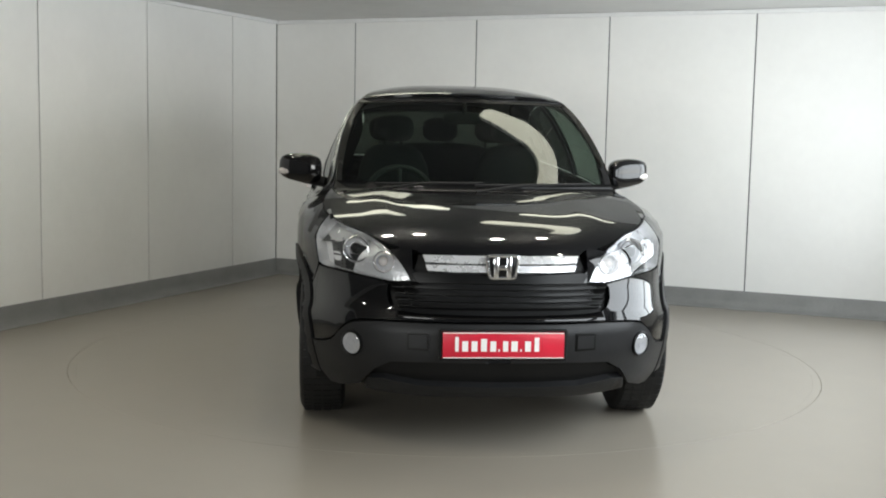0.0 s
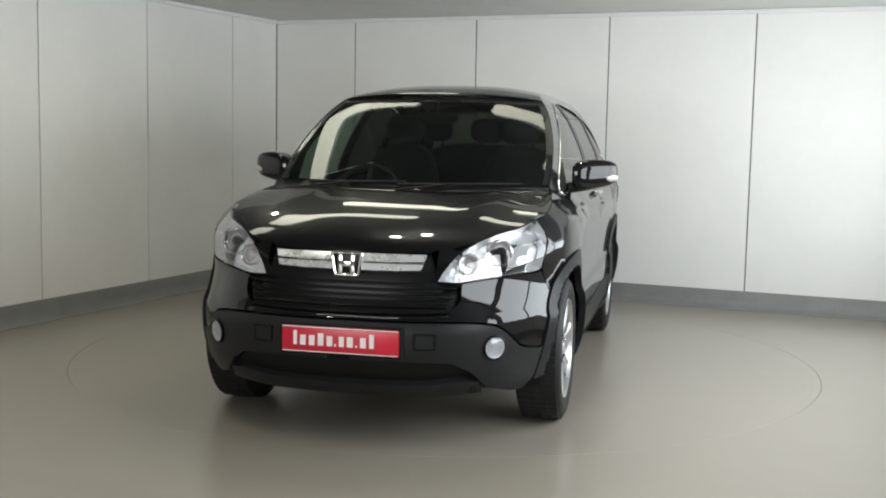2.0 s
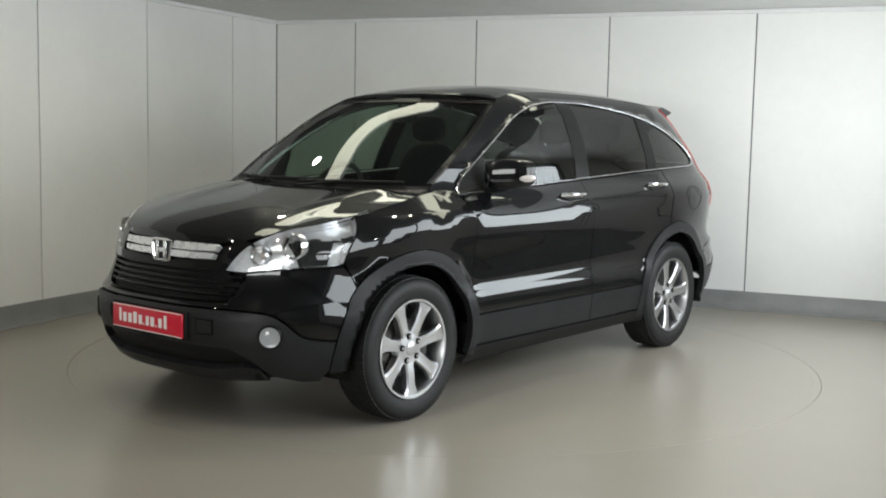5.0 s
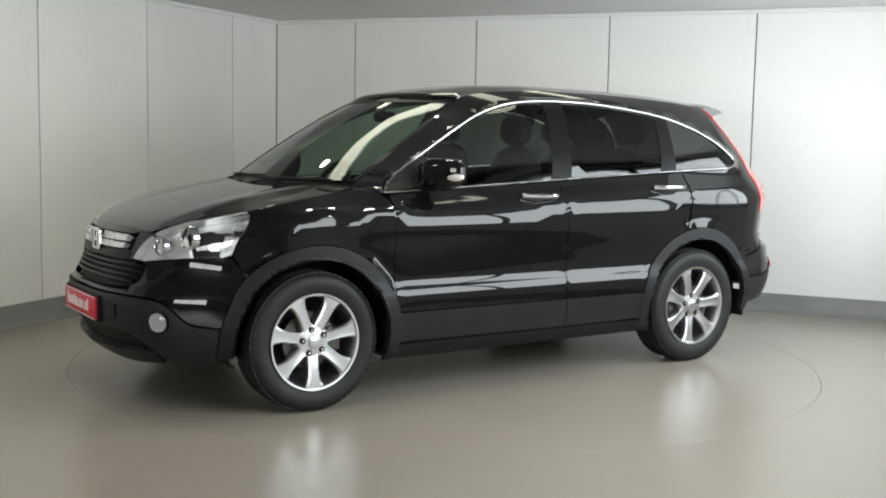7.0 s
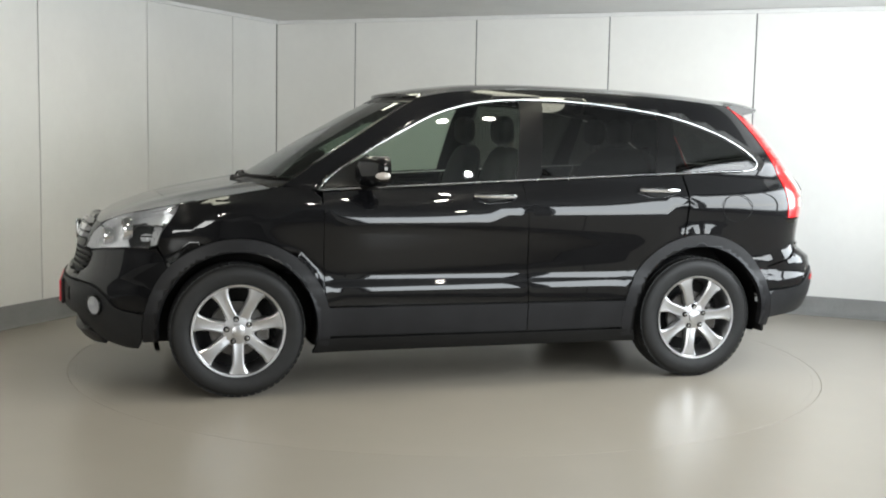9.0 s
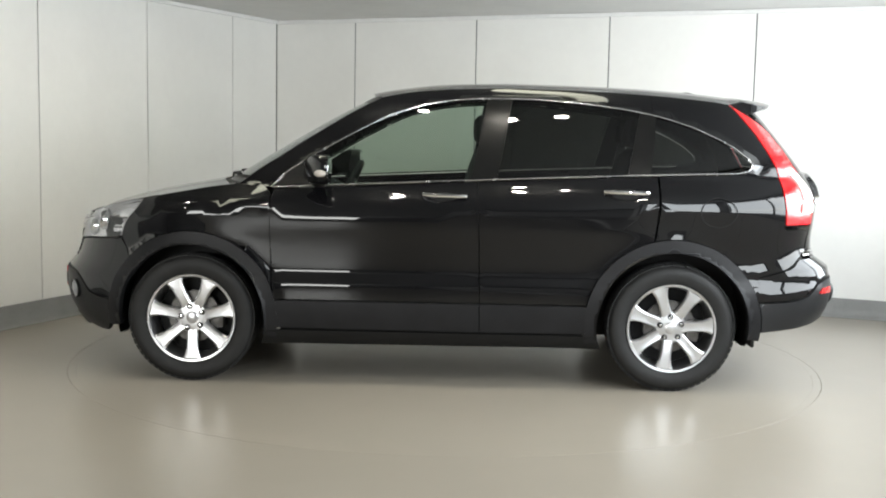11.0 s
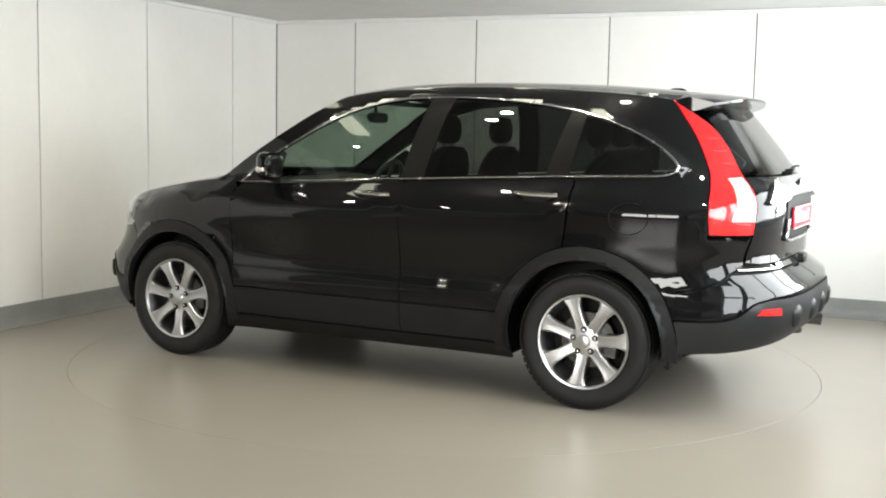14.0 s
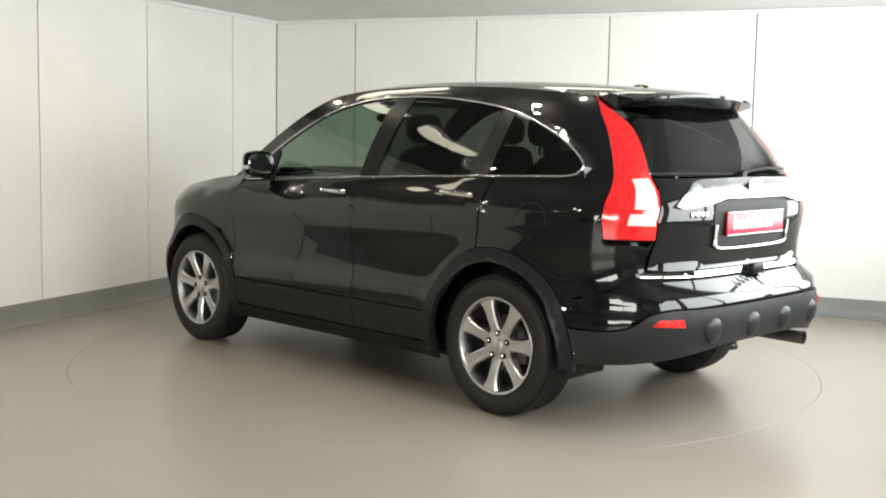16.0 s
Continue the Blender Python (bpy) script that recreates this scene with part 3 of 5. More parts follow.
def panel(name, poly, chart, mat, parent, sides=(1,), off=0.0, depth=0.016, gap=0.0025, step=0.05, label="", crease=False, solid=False):
    """A sheet-metal piece: a closed line in a chart, laid on the surface, with turned-in edges. sides: 1 left, -1 mirrored."""
    poly = clean(poly)
    ends = (X0F + LF - 1e-4, X0R - LR + 1e-4)
    whole = len(sides) == 2
    if gap:
        drawn = inset(poly, gap)
        if whole:
            drawn = [(a[0] if a[0] > ends[0] or a[0] < ends[1] else b[0], b[1]) for a, b in zip(poly, drawn)]
        poly = clean(drawn)
    line2 = []
    for i, q in enumerate(poly):
        r = poly[(i + 1) % len(poly)]
        n = max(1, math.ceil(math.dist(q, r) / (0.012 if crease else step)))
        line2 += [Vector((q[0] + (r[0] - q[0]) * k / n, q[1] + (r[1] - q[1]) * k / n)) for k in range(n)]
    bound = np.array([(v.x, v.y) for v in line2])
    lo, hi = bound.min(0), bound.max(0)
    grid = []
    for gx in np.arange(lo[0] + step * 0.43, hi[0], step):
        for gy in np.arange(lo[1] + step * 0.37, hi[1], step):
            if ((bound - (gx, gy)) ** 2).sum(1).min() > (step * 0.4) ** 2:
                grid.append(Vector((gx, gy)))
    if crease:
        for gx in np.arange(lo[0] + 0.011, hi[0], 0.026):
            zc = 0.9785 - shoulder_shift(max(gx, X0R))
            rows = [zc + k for k in (-0.020, -0.0095, -0.004, 0.002, 0.0075, 0.015)]
            grid = [g for g in grid if not (abs(g.x - gx) < 0.03 and rows[0] - 0.01 < g.y < rows[-1] + 0.01)]
            grid += [Vector((gx, z)) for z in rows if ((bound - (gx, z)) ** 2).sum(1).min() > 0.007 ** 2]
    m0 = len(line2)
    cdt = delaunay_2d_cdt(line2 + grid, [(i, (i + 1) % m0) for i in range(m0)], [], 1, 1e-6)
    faces = [list(f) for f in cdt[2]]
    used = sorted({i for f in faces for i in f})
    again = {i: k for k, i in enumerate(used)}
    uv = [(cdt[0][i].x, cdt[0][i].y) for i in used]
    faces = [[again[i] for i in f] for f in faces]
    count = {}
    for f in faces:
        for i in range(len(f)):
            e = (min(f[i], f[i - 1]), max(f[i], f[i - 1]))
            count[e] = count.get(e, 0) + 1
    rim = [e for e, c in count.items() if c == 1]
    if whole:
        rim = [(a, b) for a, b in rim if not (min(uv[a][0], uv[b][0]) > ends[0] or max(uv[a][0], uv[b][0]) < ends[1])]
    verts, polys, normals = [], [], []
    for side in sides:
        P, N = [], []
        for u, v in uv:
            p, n = chart(u, v), chart_normal(chart, u, v, side)
            P.append(p)
            N.append(n)
        mid = sum(P, Vector()) / len(P)
        out = (mid - Vector((mid.x * 0.75, 0, 0.75))).normalized()
        sign = 1 if sum((n.dot(out) for n in N)) > 0 else -1
        base = len(verts)
        flip = Vector((1, side, 1))
        outer = [(p + n * sign * off) * flip for p, n in zip(P, N)]
        inner = [(p + n * sign * (off - depth)) * flip for p, n in zip(P, N)]
        outn = [(n * sign * flip) for n in N]
        verts += outer + inner
        m = len(P)
        for f in faces:
            idx = list(f)
            a = sum(((outer[idx[i]]).cross(outer[idx[(i + 1) % len(idx)]]) for i in range(len(idx))), Vector())
            if a.dot(outn[idx[0]]) < 0:
                idx.reverse()
            polys.append([base + i for i in idx])
            normals += [outn[i] for i in idx]
            if solid:
                polys.append([base + m + i for i in reversed(idx)])
                normals += [-outn[i] for i in reversed(idx)]
        ctr = sum(outer, Vector()) / m
        for a, b in rim:
            q = [outer[a], outer[b], inner[b], inner[a]]
            fn = (q[1] - q[0]).cross(q[3] - q[0])
            if fn.length < 1e-12:
                continue
            fn.normalize()
            idx = [base + a, base + b, base + m + b, base + m + a]
            if fn.dot((q[0] + q[1]) / 2 - ctr) < 0:
                idx.reverse()
                fn = -fn
            polys.append(idx)
            normals += [fn] * 4
    me = bpy.data.meshes.new(name)
    me.from_pydata(verts, [], polys)
    me.polygons.foreach_set("use_smooth", [True] * len(polys))
    me.materials.append(mat)
    if len(me.loops) == len(normals):
        me.normals_split_custom_set(normals)
    ob = new(name, me)
    ob.parent = parent
    if label:
        tagged(ob, label)
    return ob


def arc(end, r, a0, a1, n=22):
    """Points round a wheel; angles in degrees, 0 forward, 90 up."""
    cx, cz = ARCH[end][:2]
    return [S(cx + r * math.cos(radians(a0 + (a1 - a0) * k / n)), cz + r * math.sin(radians(a0 + (a1 - a0) * k / n))) for k in range(n + 1)]


def line(pts, per=6):
    return [(p.x, p.y) for p in spline([(a, b, 0) for a, b in pts], per)]


car = tagged(new("car"), "glossy black sport utility car with silver alloy wheels on turntable", "car")

# window outline of the side, front tip to rear tip and back along the waist
GLASS_TOP = line([(0.885, 1.072), (0.80, 1.160), (0.61, 1.280), (0.42, 1.388), (0.23, 1.482), (0.04, 1.540), (-0.14, 1.568), (-0.34, 1.578),
                  (-0.61, 1.574), (-0.91, 1.548), (-1.20, 1.502), (-1.44, 1.428), (-1.62, 1.342), (-1.715, 1.272)])
GLASS_TIP = line([(-1.715, 1.272), (-1.733, 1.240), (-1.705, 1.205), (-1.62, 1.192)])
WAIST = line([(-1.62, 1.192), (-1.37, 1.184), (-0.77, 1.158), (-0.16, 1.128), (0.40, 1.098), (0.80, 1.076), (0.885, 1.072)])
GLASS_TIP_S = [S(x, z) for x, z in GLASS_TIP]
OUTLINE = [S(x, z) for x, z in GLASS_TOP + GLASS_TIP[1:] + WAIST[1:]]


def waist(x):
    return float(np.interp(x, [p[0] for p in WAIST], [p[1] for p in WAIST]))


def glass_top(x):
    return float(np.interp(-x, [-p[0] for p in GLASS_TOP], [p[1] for p in GLASS_TOP]))


def span_top(x0, x1, n=16, drop=0.0):
    return [S(x, glass_top(x) - drop) for x in (x0 + (x1 - x0) * k / n for k in range(n + 1))]


def span_waist(x0, x1, n=12, lift=0.0):
    return [S(x, waist(x) + lift) for x in (x0 + (x1 - x0) * k / n for k in range(n + 1))]


def build_body():
    # bonnet
    nose = [(x, y) for y, x in [(k * 0.05, min(2.035, F_x(k * 0.05))) for k in range(0, 9)]]
    edge = [(1.980, 0.44), (1.925, 0.522), (1.842, 0.593), (1.756, 0.671), (1.69, 0.709), (1.62, 0.733), (1.5, 0.744), (1.3, 0.740), (1.13, 0.715)]
    back = [(1.17, 0.6), (1.225, 0.4), (1.25, 0.2), (1.258, 0.0)]
    left = nose[1:] + line(edge) + line(back)[1:]
    ring = left + [(x, -y) for x, y in reversed(left[:-1])] + [nose[0]]
    panel("bonnet", ring, hood, PAINT, car, depth=0.02, gap=0.002, step=0.06)
    for sd in (1, -1):
        # strip of the wing beside the bonnet
        rail = table([(x, y) for x, y in reversed(edge)])
        inner = [(x, rail(x) if x > 1.13 else 0.715) for x in (1.615, 1.55, 1.5, 1.4, 1.3, 1.2, 1.13, 1.06, 1.0)]
        outer = [(x, max(edge_half(x) + 0.001, rail(max(x, 1.13)) + 0.006)) for x in (1.0, 1.06, 1.13, 1.2, 1.3, 1.4, 1.5, 1.55, 1.60, 1.615)]
        panel("wing_top", inner + outer, hood, PAINT, car, (sd,), depth=0.02, gap=0.0, step=0.04)
        # wing
        ring = ([S(0.87, 0.6), S(0.875, 0.75), S(0.875, 0.9), S(0.88, 1.04), S(0.93, 1.085)] + [S(x, f_crest(x)) for x in (1.0, 1.1, 1.2, 1.3, 1.4, 1.5, 1.59)]
                + line([S(1.60, 0.996), S(1.675, 0.88), S(1.712, 0.785)]) + [S(1.68, 0.725)] + arc(1, 0.476, 42, 157))
        panel("front_wing", ring, shell, PAINT, car, (sd,), label="glossy black front wing")
        # doors below the waist
        door = [S(0.855, 0.468)] + [S(-0.262, 0.468)] + [S(-0.255, 0.8), S(-0.243, waist(-0.243) - 0.008)] + span_waist(-0.22, 0.87, lift=-0.008) + [S(0.88, 1.0), S(0.875, 0.75), S(0.868, 0.56)]
        d = panel("front_door", door, shell, PAINT, car, (sd,), label="glossy black front door", crease=True)
        handle(d, -0.065, 1.047, sd)
        clad = [S(0.895, 0.31), S(-0.265, 0.305), S(-0.262, 0.465), S(0.85, 0.465), S(0.868, 0.41)]
        panel("door_cladding", clad, shell, CLADDING, d, (sd,), off=0.006)
        rear_arc = arc(-1, 0.482, 13.5, 76)
        door = [S(-0.243, 1.02), S(-0.255, 0.8), S(-0.262, 0.468)] + rear_arc + [S(-1.205, 0.9), S(-1.216, 1.02), S(-1.217, waist(-1.217) - 0.008)] + span_waist(-1.2, -0.243, lift=-0.008)
        d = panel("rear_door", door, shell, PAINT, car, (sd,), label="glossy black rear door", crease=True)
        handle(d, -1.04, 1.083, sd)
        clad = [S(-0.265, 0.305), S(-0.885, 0.31), S(-0.87, 0.39), S(-0.845, 0.465), S(-0.262, 0.465)]
        panel("door_cladding", clad, shell, CLADDING, d, (sd,), off=0.006)
        # sill
        panel("sill", [S(0.93, 0.222), S(-0.93, 0.23), S(-0.90, 0.302), S(0.90, 0.302)], shell, MATT_BLACK, car, (sd,), off=0.01)
        # rail over the doors and windscreen pillar
        ring = ([S(x, z) for x, z in GLASS_TOP if x > -1.2] + [S(-1.2, glass_top(-1.2)), S(-1.2, f_redge(-1.2))]
                + [S(x, f_redge(x)) for x in (-1.1, -1.0, -0.8, -0.6, -0.4, -0.2, -0.1, 0.0, 0.1, 0.2, 0.3)] + [S(x, z) for x, z in line(PILLAR[::-1])[1:]] + [S(0.96, 1.082)])
        panel("roof_rail", ring, shell, PAINT, car, (sd,), gap=0.0, step=0.026)
        # rear quarter with the rearmost pillar
        ring = (arc(-1, 0.482, 76.5, 161) + [S(-1.775, 0.64), R(0.80, 0.70), R(0.765, 0.735), R(0.705, 0.775), R(0.70, 0.84), R(0.682, 0.915), S(-1.908, 0.915)] + line([S(-1.912, 0.92), S(-1.897, 1.10), S(-1.872, 1.23), S(-1.784, 1.39), S(-1.70, 1.50), S(-1.645, 1.568)])
                + [S(x, f_redge(x)) for x in (-1.6, -1.5, -1.4, -1.3, -1.2)] + [S(x, z) for x, z in GLASS_TOP if x < -1.2] + GLASS_TIP_S[1:] + span_waist(-1.6, -1.222, lift=-0.006) + [S(-1.222, 1.0), S(-1.21, 0.9)])
        panel("rear_quarter", ring, shell, PAINT, car, (sd,), label="glossy black rear quarter with round fuel flap", crease=True)
        # wheel arch cladding
        for end, lo, hi in ((1, -8, 192), (-1, -12, 188)):
            r0, r1 = ARCH[end][2:]
            ring = arc(end, r1, lo, hi, 40) + arc(end, r0, hi, lo, 40)
            panel("wheel_arch_trim", ring, shell, CLADDING, car, (sd,), off=0.009, depth=0.035, step=0.022)
        # windows
        panel("front_side_window", span_top(0.86, -0.290, drop=0.004) + span_waist(-0.207, 0.86, lift=0.004), shell, GLASS, car, (sd,), off=-0.006, depth=0.004, step=0.09)
        panel("rear_side_window", span_top(-0.425, -1.135, drop=0.004) + span_waist(-1.055, -0.345, lift=0.004), shell, PRIVACY, car, (sd,), off=-0.006, depth=0.004, step=0.09)
        panel("quarter_window", span_top(-1.215, -1.70, drop=0.006) + [S(x + 0.006, z) for x, z in GLASS_TIP[4:-4]] + span_waist(-1.64, -1.175, lift=0.006), shell, PRIVACY, car, (sd,), off=-0.006, depth=0.004, step=0.09)
        panel("door_pillar", span_top(-0.286, -0.43, 4) + span_waist(-0.35, -0.203, 3), shell, BLACK_TRIM, car, (sd,), off=-0.003, step=0.09)
        panel("door_pillar", span_top(-1.13, -1.22, 4) + span_waist(-1.18, -1.05, 3), shell, BLACK_TRIM, car, (sd,), off=-0.003, step=0.09)
        # bright window surround
        bm = bmesh.new()
        pts = []
        for u, v in OUTLINE:
            n = chart_normal(shell, u, v, 1)
            n = n if n.y > 0 else -n
            pts.append((shell(u, v) + n * 0.001) * Vector((1, sd, 1)))
        keep = [pts[0]]
        for p in pts[1:]:
            if (p - keep[-1]).length > 0.012:
                keep.append(p)
        if (keep[0] - keep[-1]).length < 0.012:
            keep.pop()
        tube(bm, keep, 0.0048, 8, True)
        part("window_surround", bm, SATIN, car, "bright chrome window surround")
        # sail piece ahead of the mirror
        mirror(sd)
        headlamp(sd)
        fog_lamp(sd)
        tail_lamp(sd)

    # roof
    side = [(x, (half(x, f_redge(x)) if x > X0R else shell(*S(x, f_redge(x)))[1]) - 0.001) for x in (0.30, 0.2, 0.1, 0.0, -0.2, -0.4, -0.6, -0.8, -1.0, -1.1, -1.2, -1.3, -1.4, -1.5, -1.6, -1.66)]
    front = [(screen(y, 1.575).x, y) for y in (0.1, 0.2, 0.3, 0.4, 0.5)]
    left = front + side
    ring = left + [(x, -y) for x, y in reversed(left)] + [(screen(0, 1.575).x, 0)]
    panel("roof", ring, roof, PAINT, car, depth=0.02, gap=0.0, step=0.07)

    # windscreen with its dark border
    yb = lambda z: half(f_pillar_x(z), z)
    rows = [1.10 + 0.47 * k / 8 for k in range(9)]
    left = [(yb(z) - 0.004, z) for z in rows]
    ring = left + [(-y, z) for y, z in reversed(left)]
    w = panel("windscreen", ring, screen, SCREEN, car, off=-0.004, depth=0.004, gap=0.0, step=0.08, label="raked clear windscreen")
    cut = [(yb(z) - 0.035, z) for z in [1.13 + 0.415 * k / 8 for k in range(9)]]
    for sd in (1, -1):
        panel("screen_edge", [(y + 0.033, z) for y, z in cut] + list(reversed(cut)), screen, BLACK_TRIM, car, (sd,), off=-0.002, depth=0.006, gap=0.0, step=0.08)
    panel("screen_edge", [(yb(1.10) - 0.004, 1.092), (yb(1.13) - 0.004, 1.13), (-yb(1.13) + 0.004, 1.13), (-yb(1.10) + 0.004, 1.092)], screen, BLACK_TRIM, car, off=-0.001, depth=0.006, gap=0.0, step=0.08)
    panel("screen_edge", [(yb(1.545) - 0.004, 1.548), (yb(1.57) - 0.004, 1.572), (-yb(1.57) + 0.004, 1.572), (-yb(1.545) + 0.004, 1.548)], screen, BLACK_TRIM, car, off=-0.001, depth=0.006, gap=0.0, step=0.08)

    # nose: painted band, grey lower bumper
    both = (1, -1)
    ring = ([F(0, 0.585), F(0.2, 0.583), F(0.46, 0.583)] + line([F(0.46, 0.583), F(0.62, 0.572), F(0.68, 0.536), F(0.735, 0.468), F(0.79, 0.447), S(1.77, 0.447)])[1:] + arc(1, 0.476, 11.5, 42, 8)
            + [S(1.68, 0.725), S(1.714, 0.775)] + line([S(1.75, 0.770), F(0.70, 0.765), F(0.58, 0.752), F(0.475, 0.736)]) + line([F(0.488, 0.724), F(0.488, 0.672), F(0.462, 0.634), F(0.40, 0.621), F(0.2, 0.615), F(0, 0.613)])[1:])
    panel("front_bumper", ring, shell, PAINT, car, both, label="glossy black upper front bumper")
    ring = ([F(0, 0.408), F(0.3, 0.408), F(0.47, 0.402), F(0.54, 0.36), F(0.60, 0.28), F(0.68, 0.25), S(1.80, 0.25), S(1.785, 0.30)] + arc(1, 0.476, -6, 11, 8)
            + line([F(0.79, 0.442), F(0.735, 0.462), F(0.68, 0.530), F(0.62, 0.566), F(0.46, 0.577), F(0.2, 0.577), F(0, 0.578)]))
    panel("lower_bumper", ring, shell, BUMPER_GREY, car, both, off=0.006, depth=0.03, label="dark grey unpainted lower front bumper")
    ring = [F(0, 0.225), F(0.4, 0.225), F(0.60, 0.235), F(0.60, 0.275), F(0.54, 0.355), F(0.47, 0.398), F(0, 0.404)]
    panel("lower_intake", ring, shell, MATT_BLACK, car, both, off=-0.03, depth=0.01)
    panel("chin", [F(0, 0.235), F(0.35, 0.235), F(0.58, 0.255), F(0.57, 0.315), F(0.50, 0.322), F(0.35, 0.300), F(0, 0.295)], shell, BUMPER_GREY, car, both, off=0.004, depth=0.05)
    # grille: lower slats, upper bar and badge
    ring = [F(0, 0.612), F(0.47, 0.622), F(0.50, 0.73), F(0.40, 0.735), F(0.38, 0.82), F(0.35, 0.892), F(0, 0.90)]
    panel("grille_backing", ring, shell, MATT_BLACK, car, both, off=-0.028, depth=0.01)
    for k in range(4):
        z = 0.638 + k * 0.026
        y = 0.440 + 0.010 * k
        panel("grille_slat", [F(0, z), F(y * 0.5, z), F(y, z + 0.002), F(y + 0.012, z + 0.013), F(y * 0.5, z + 0.012), F(0, z + 0.012)], shell, BLACK_TRIM, car, both, off=0.002, depth=0.02, gap=0)
    panel("grille_frame", [F(0, 0.742), F(0.36, 0.742), F(0.385, 0.775), F(0.37, 0.785), F(0, 0.772)], shell, BLACK_TRIM, car, both, off=0.004, depth=0.03, gap=0)
    panel("grille_frame", [F(0, 0.862), F(0.34, 0.865), F(0.365, 0.872), F(0.34, 0.892), F(0, 0.894)], shell, PAINT, car, both, off=0.0, depth=0.03, gap=0)
    for sd in both:
        panel("grille_surround", [F(0.350, 0.744), F(0.388, 0.744), F(0.414, 0.792), F(0.458, 0.850), F(0.485, 0.872), F(0.44, 0.882), F(0.385, 0.888), F(0.385, 0.80)], shell, PAINT, car, (sd,), off=0.0, depth=0.03, gap=0)
    for z0, z1, o in ((0.822, 0.852, 0.016), (0.788, 0.816, 0.012)):
        panel("grille_bar", [F(0.06, z0), F(0.2, z0), F(0.315 + (z0 - 0.78) * 0.3, z0 + 0.004), F(0.325 + (z0 - 0.78) * 0.3, z1), F(0.2, z1), F(0.06, z1)], shell, SILVER, car, both, off=o, depth=0.03, gap=0, label="bright chrome grille bar")
    for sd in both:
        # square cover beside the plate, in a shallow pocket
        cover = [F(0.315, 0.462), F(0.405, 0.464), F(0.405, 0.534), F(0.315, 0.536)]
        panel("towing_cover", cover, shell, BLACK_TRIM, car, (sd,), off=0.0095, depth=0.006, gap=0.0)
        panel("cover_face", inset(cover, 0.008), shell, BUMPER_GREY, car, (sd,), off=0.012, depth=0.006, gap=0.0)
    bm = bmesh.new()
    box(bm, 2.180, 2.1985, -0.275, 0.275, 0.424, 0.560, 0.006)
    part("plate_holder", bm, MATT_BLACK, car, smooth=False)
    badge(shell(*F(0, 0.815)) + Vector((0.022, 0, 0)), 0.132, 0.096)
    number_plate(Vector((2.203, 0, 0.492)), 1)

    # tail: bumper, tailgate, rear glass
    ring = [R(0, 0.625), R(0.4, 0.625), R(0.66, 0.618)] + line([R(0.66, 0.618), R(0.74, 0.595), R(0.80, 0.535), S(-1.95, 0.51), S(-1.76, 0.505)])[1:] + [S(-1.77, 0.635), R(0.80, 0.695), R(0.76, 0.730), R(0.5, 0.736), R(0, 0.736)]
    panel("rear_bumper", ring, shell, PAINT, car, both, label="glossy black upper rear bumper")
    ring = [R(0, 0.445), R(0.35, 0.44), R(0.48, 0.42), R(0.70, 0.372), S(-2.0, 0.352), S(-1.80, 0.335)] + arc(-1, 0.482, 183, 163, 6) + line([S(-1.76, 0.50), S(-1.95, 0.505), R(0.80, 0.53), R(0.74, 0.59), R(0.66, 0.613)]) + [R(0.4, 0.620), R(0, 0.620)]
    panel("lower_bumper", ring, shell, BUMPER_GREY, car, both, off=0.006, depth=0.03, label="dark grey unpainted lower rear bumper")
    for y in (-0.46, -0.15, 0.15, 0.46):
        bm = bmesh.new()
        c = shell(*R(abs(y), 0.53))
        bmesh.ops.create_uvsphere(bm, u_segments=14, v_segments=8, radius=1.0)
        for v in bm.verts:
            v.co = Vector((c.x + 0.008 + v.co.x * 0.03, y + v.co.y * 0.065, 0.53 + v.co.z * 0.048 - 0.03 * max(0, -v.co.z)))
        part("bumper_lug", bm, BUMPER_GREY, car)
    ring = [R(0, 0.775), R(0.6, 0.775), R(0.695, 0.785), R(0.69, 0.85), R(0.674, 0.92), R(0.660, 1.06), R(0.618, 1.20), R(0, 1.20)]
    panel("tailgate", ring, shell, PAINT, car, both, label="glossy black tailgate")
    panel("tailgate_strip", [R(0, 0.744), R(0.5, 0.744), R(0.735, 0.75), R(0.74, 0.768), R(0.5, 0.77), R(0, 0.77)], shell, CHROME, car, both, off=0.006, depth=0.02, gap=0.001, label="bright chrome strip along the tailgate foot")
    ring = [R(0, 1.205), R(0.615, 1.205), R(0.588, 1.3), R(0.556, 1.4), R(0.535, 1.46), R(0.525, 1.55), R(0.3, 1.57), R(0, 1.575)]
    panel("rear_window", ring, shell, PRIVACY, car, both, off=-0.004, depth=0.004, label="dark tinted rear window")
    for sd in (1, -1):
        c = shell(-1.478, 0.985)
        bm = bmesh.new()
        pts = []
        for k in range(32):
            a = 2 * math.pi * k / 32
            q = shell(-1.478 + 0.078 * math.cos(a), 0.985 + 0.078 * math.sin(a))
            pts.append(Vector((q.x, (q.y + 0.0005) * sd, q.z)))
        tube(bm, pts, 0.0022, 6, True)
        if sd > 0:
            part("fuel_flap_gap", bm, MATT_BLACK, car)
        else:
            bm.free()
    spoiler()
    rear_garnish()
    underside()


def F_x(y):
    """How far forward the bonnet's front edge lies."""
    return shell(*F(y, 0.897)).x - 0.004


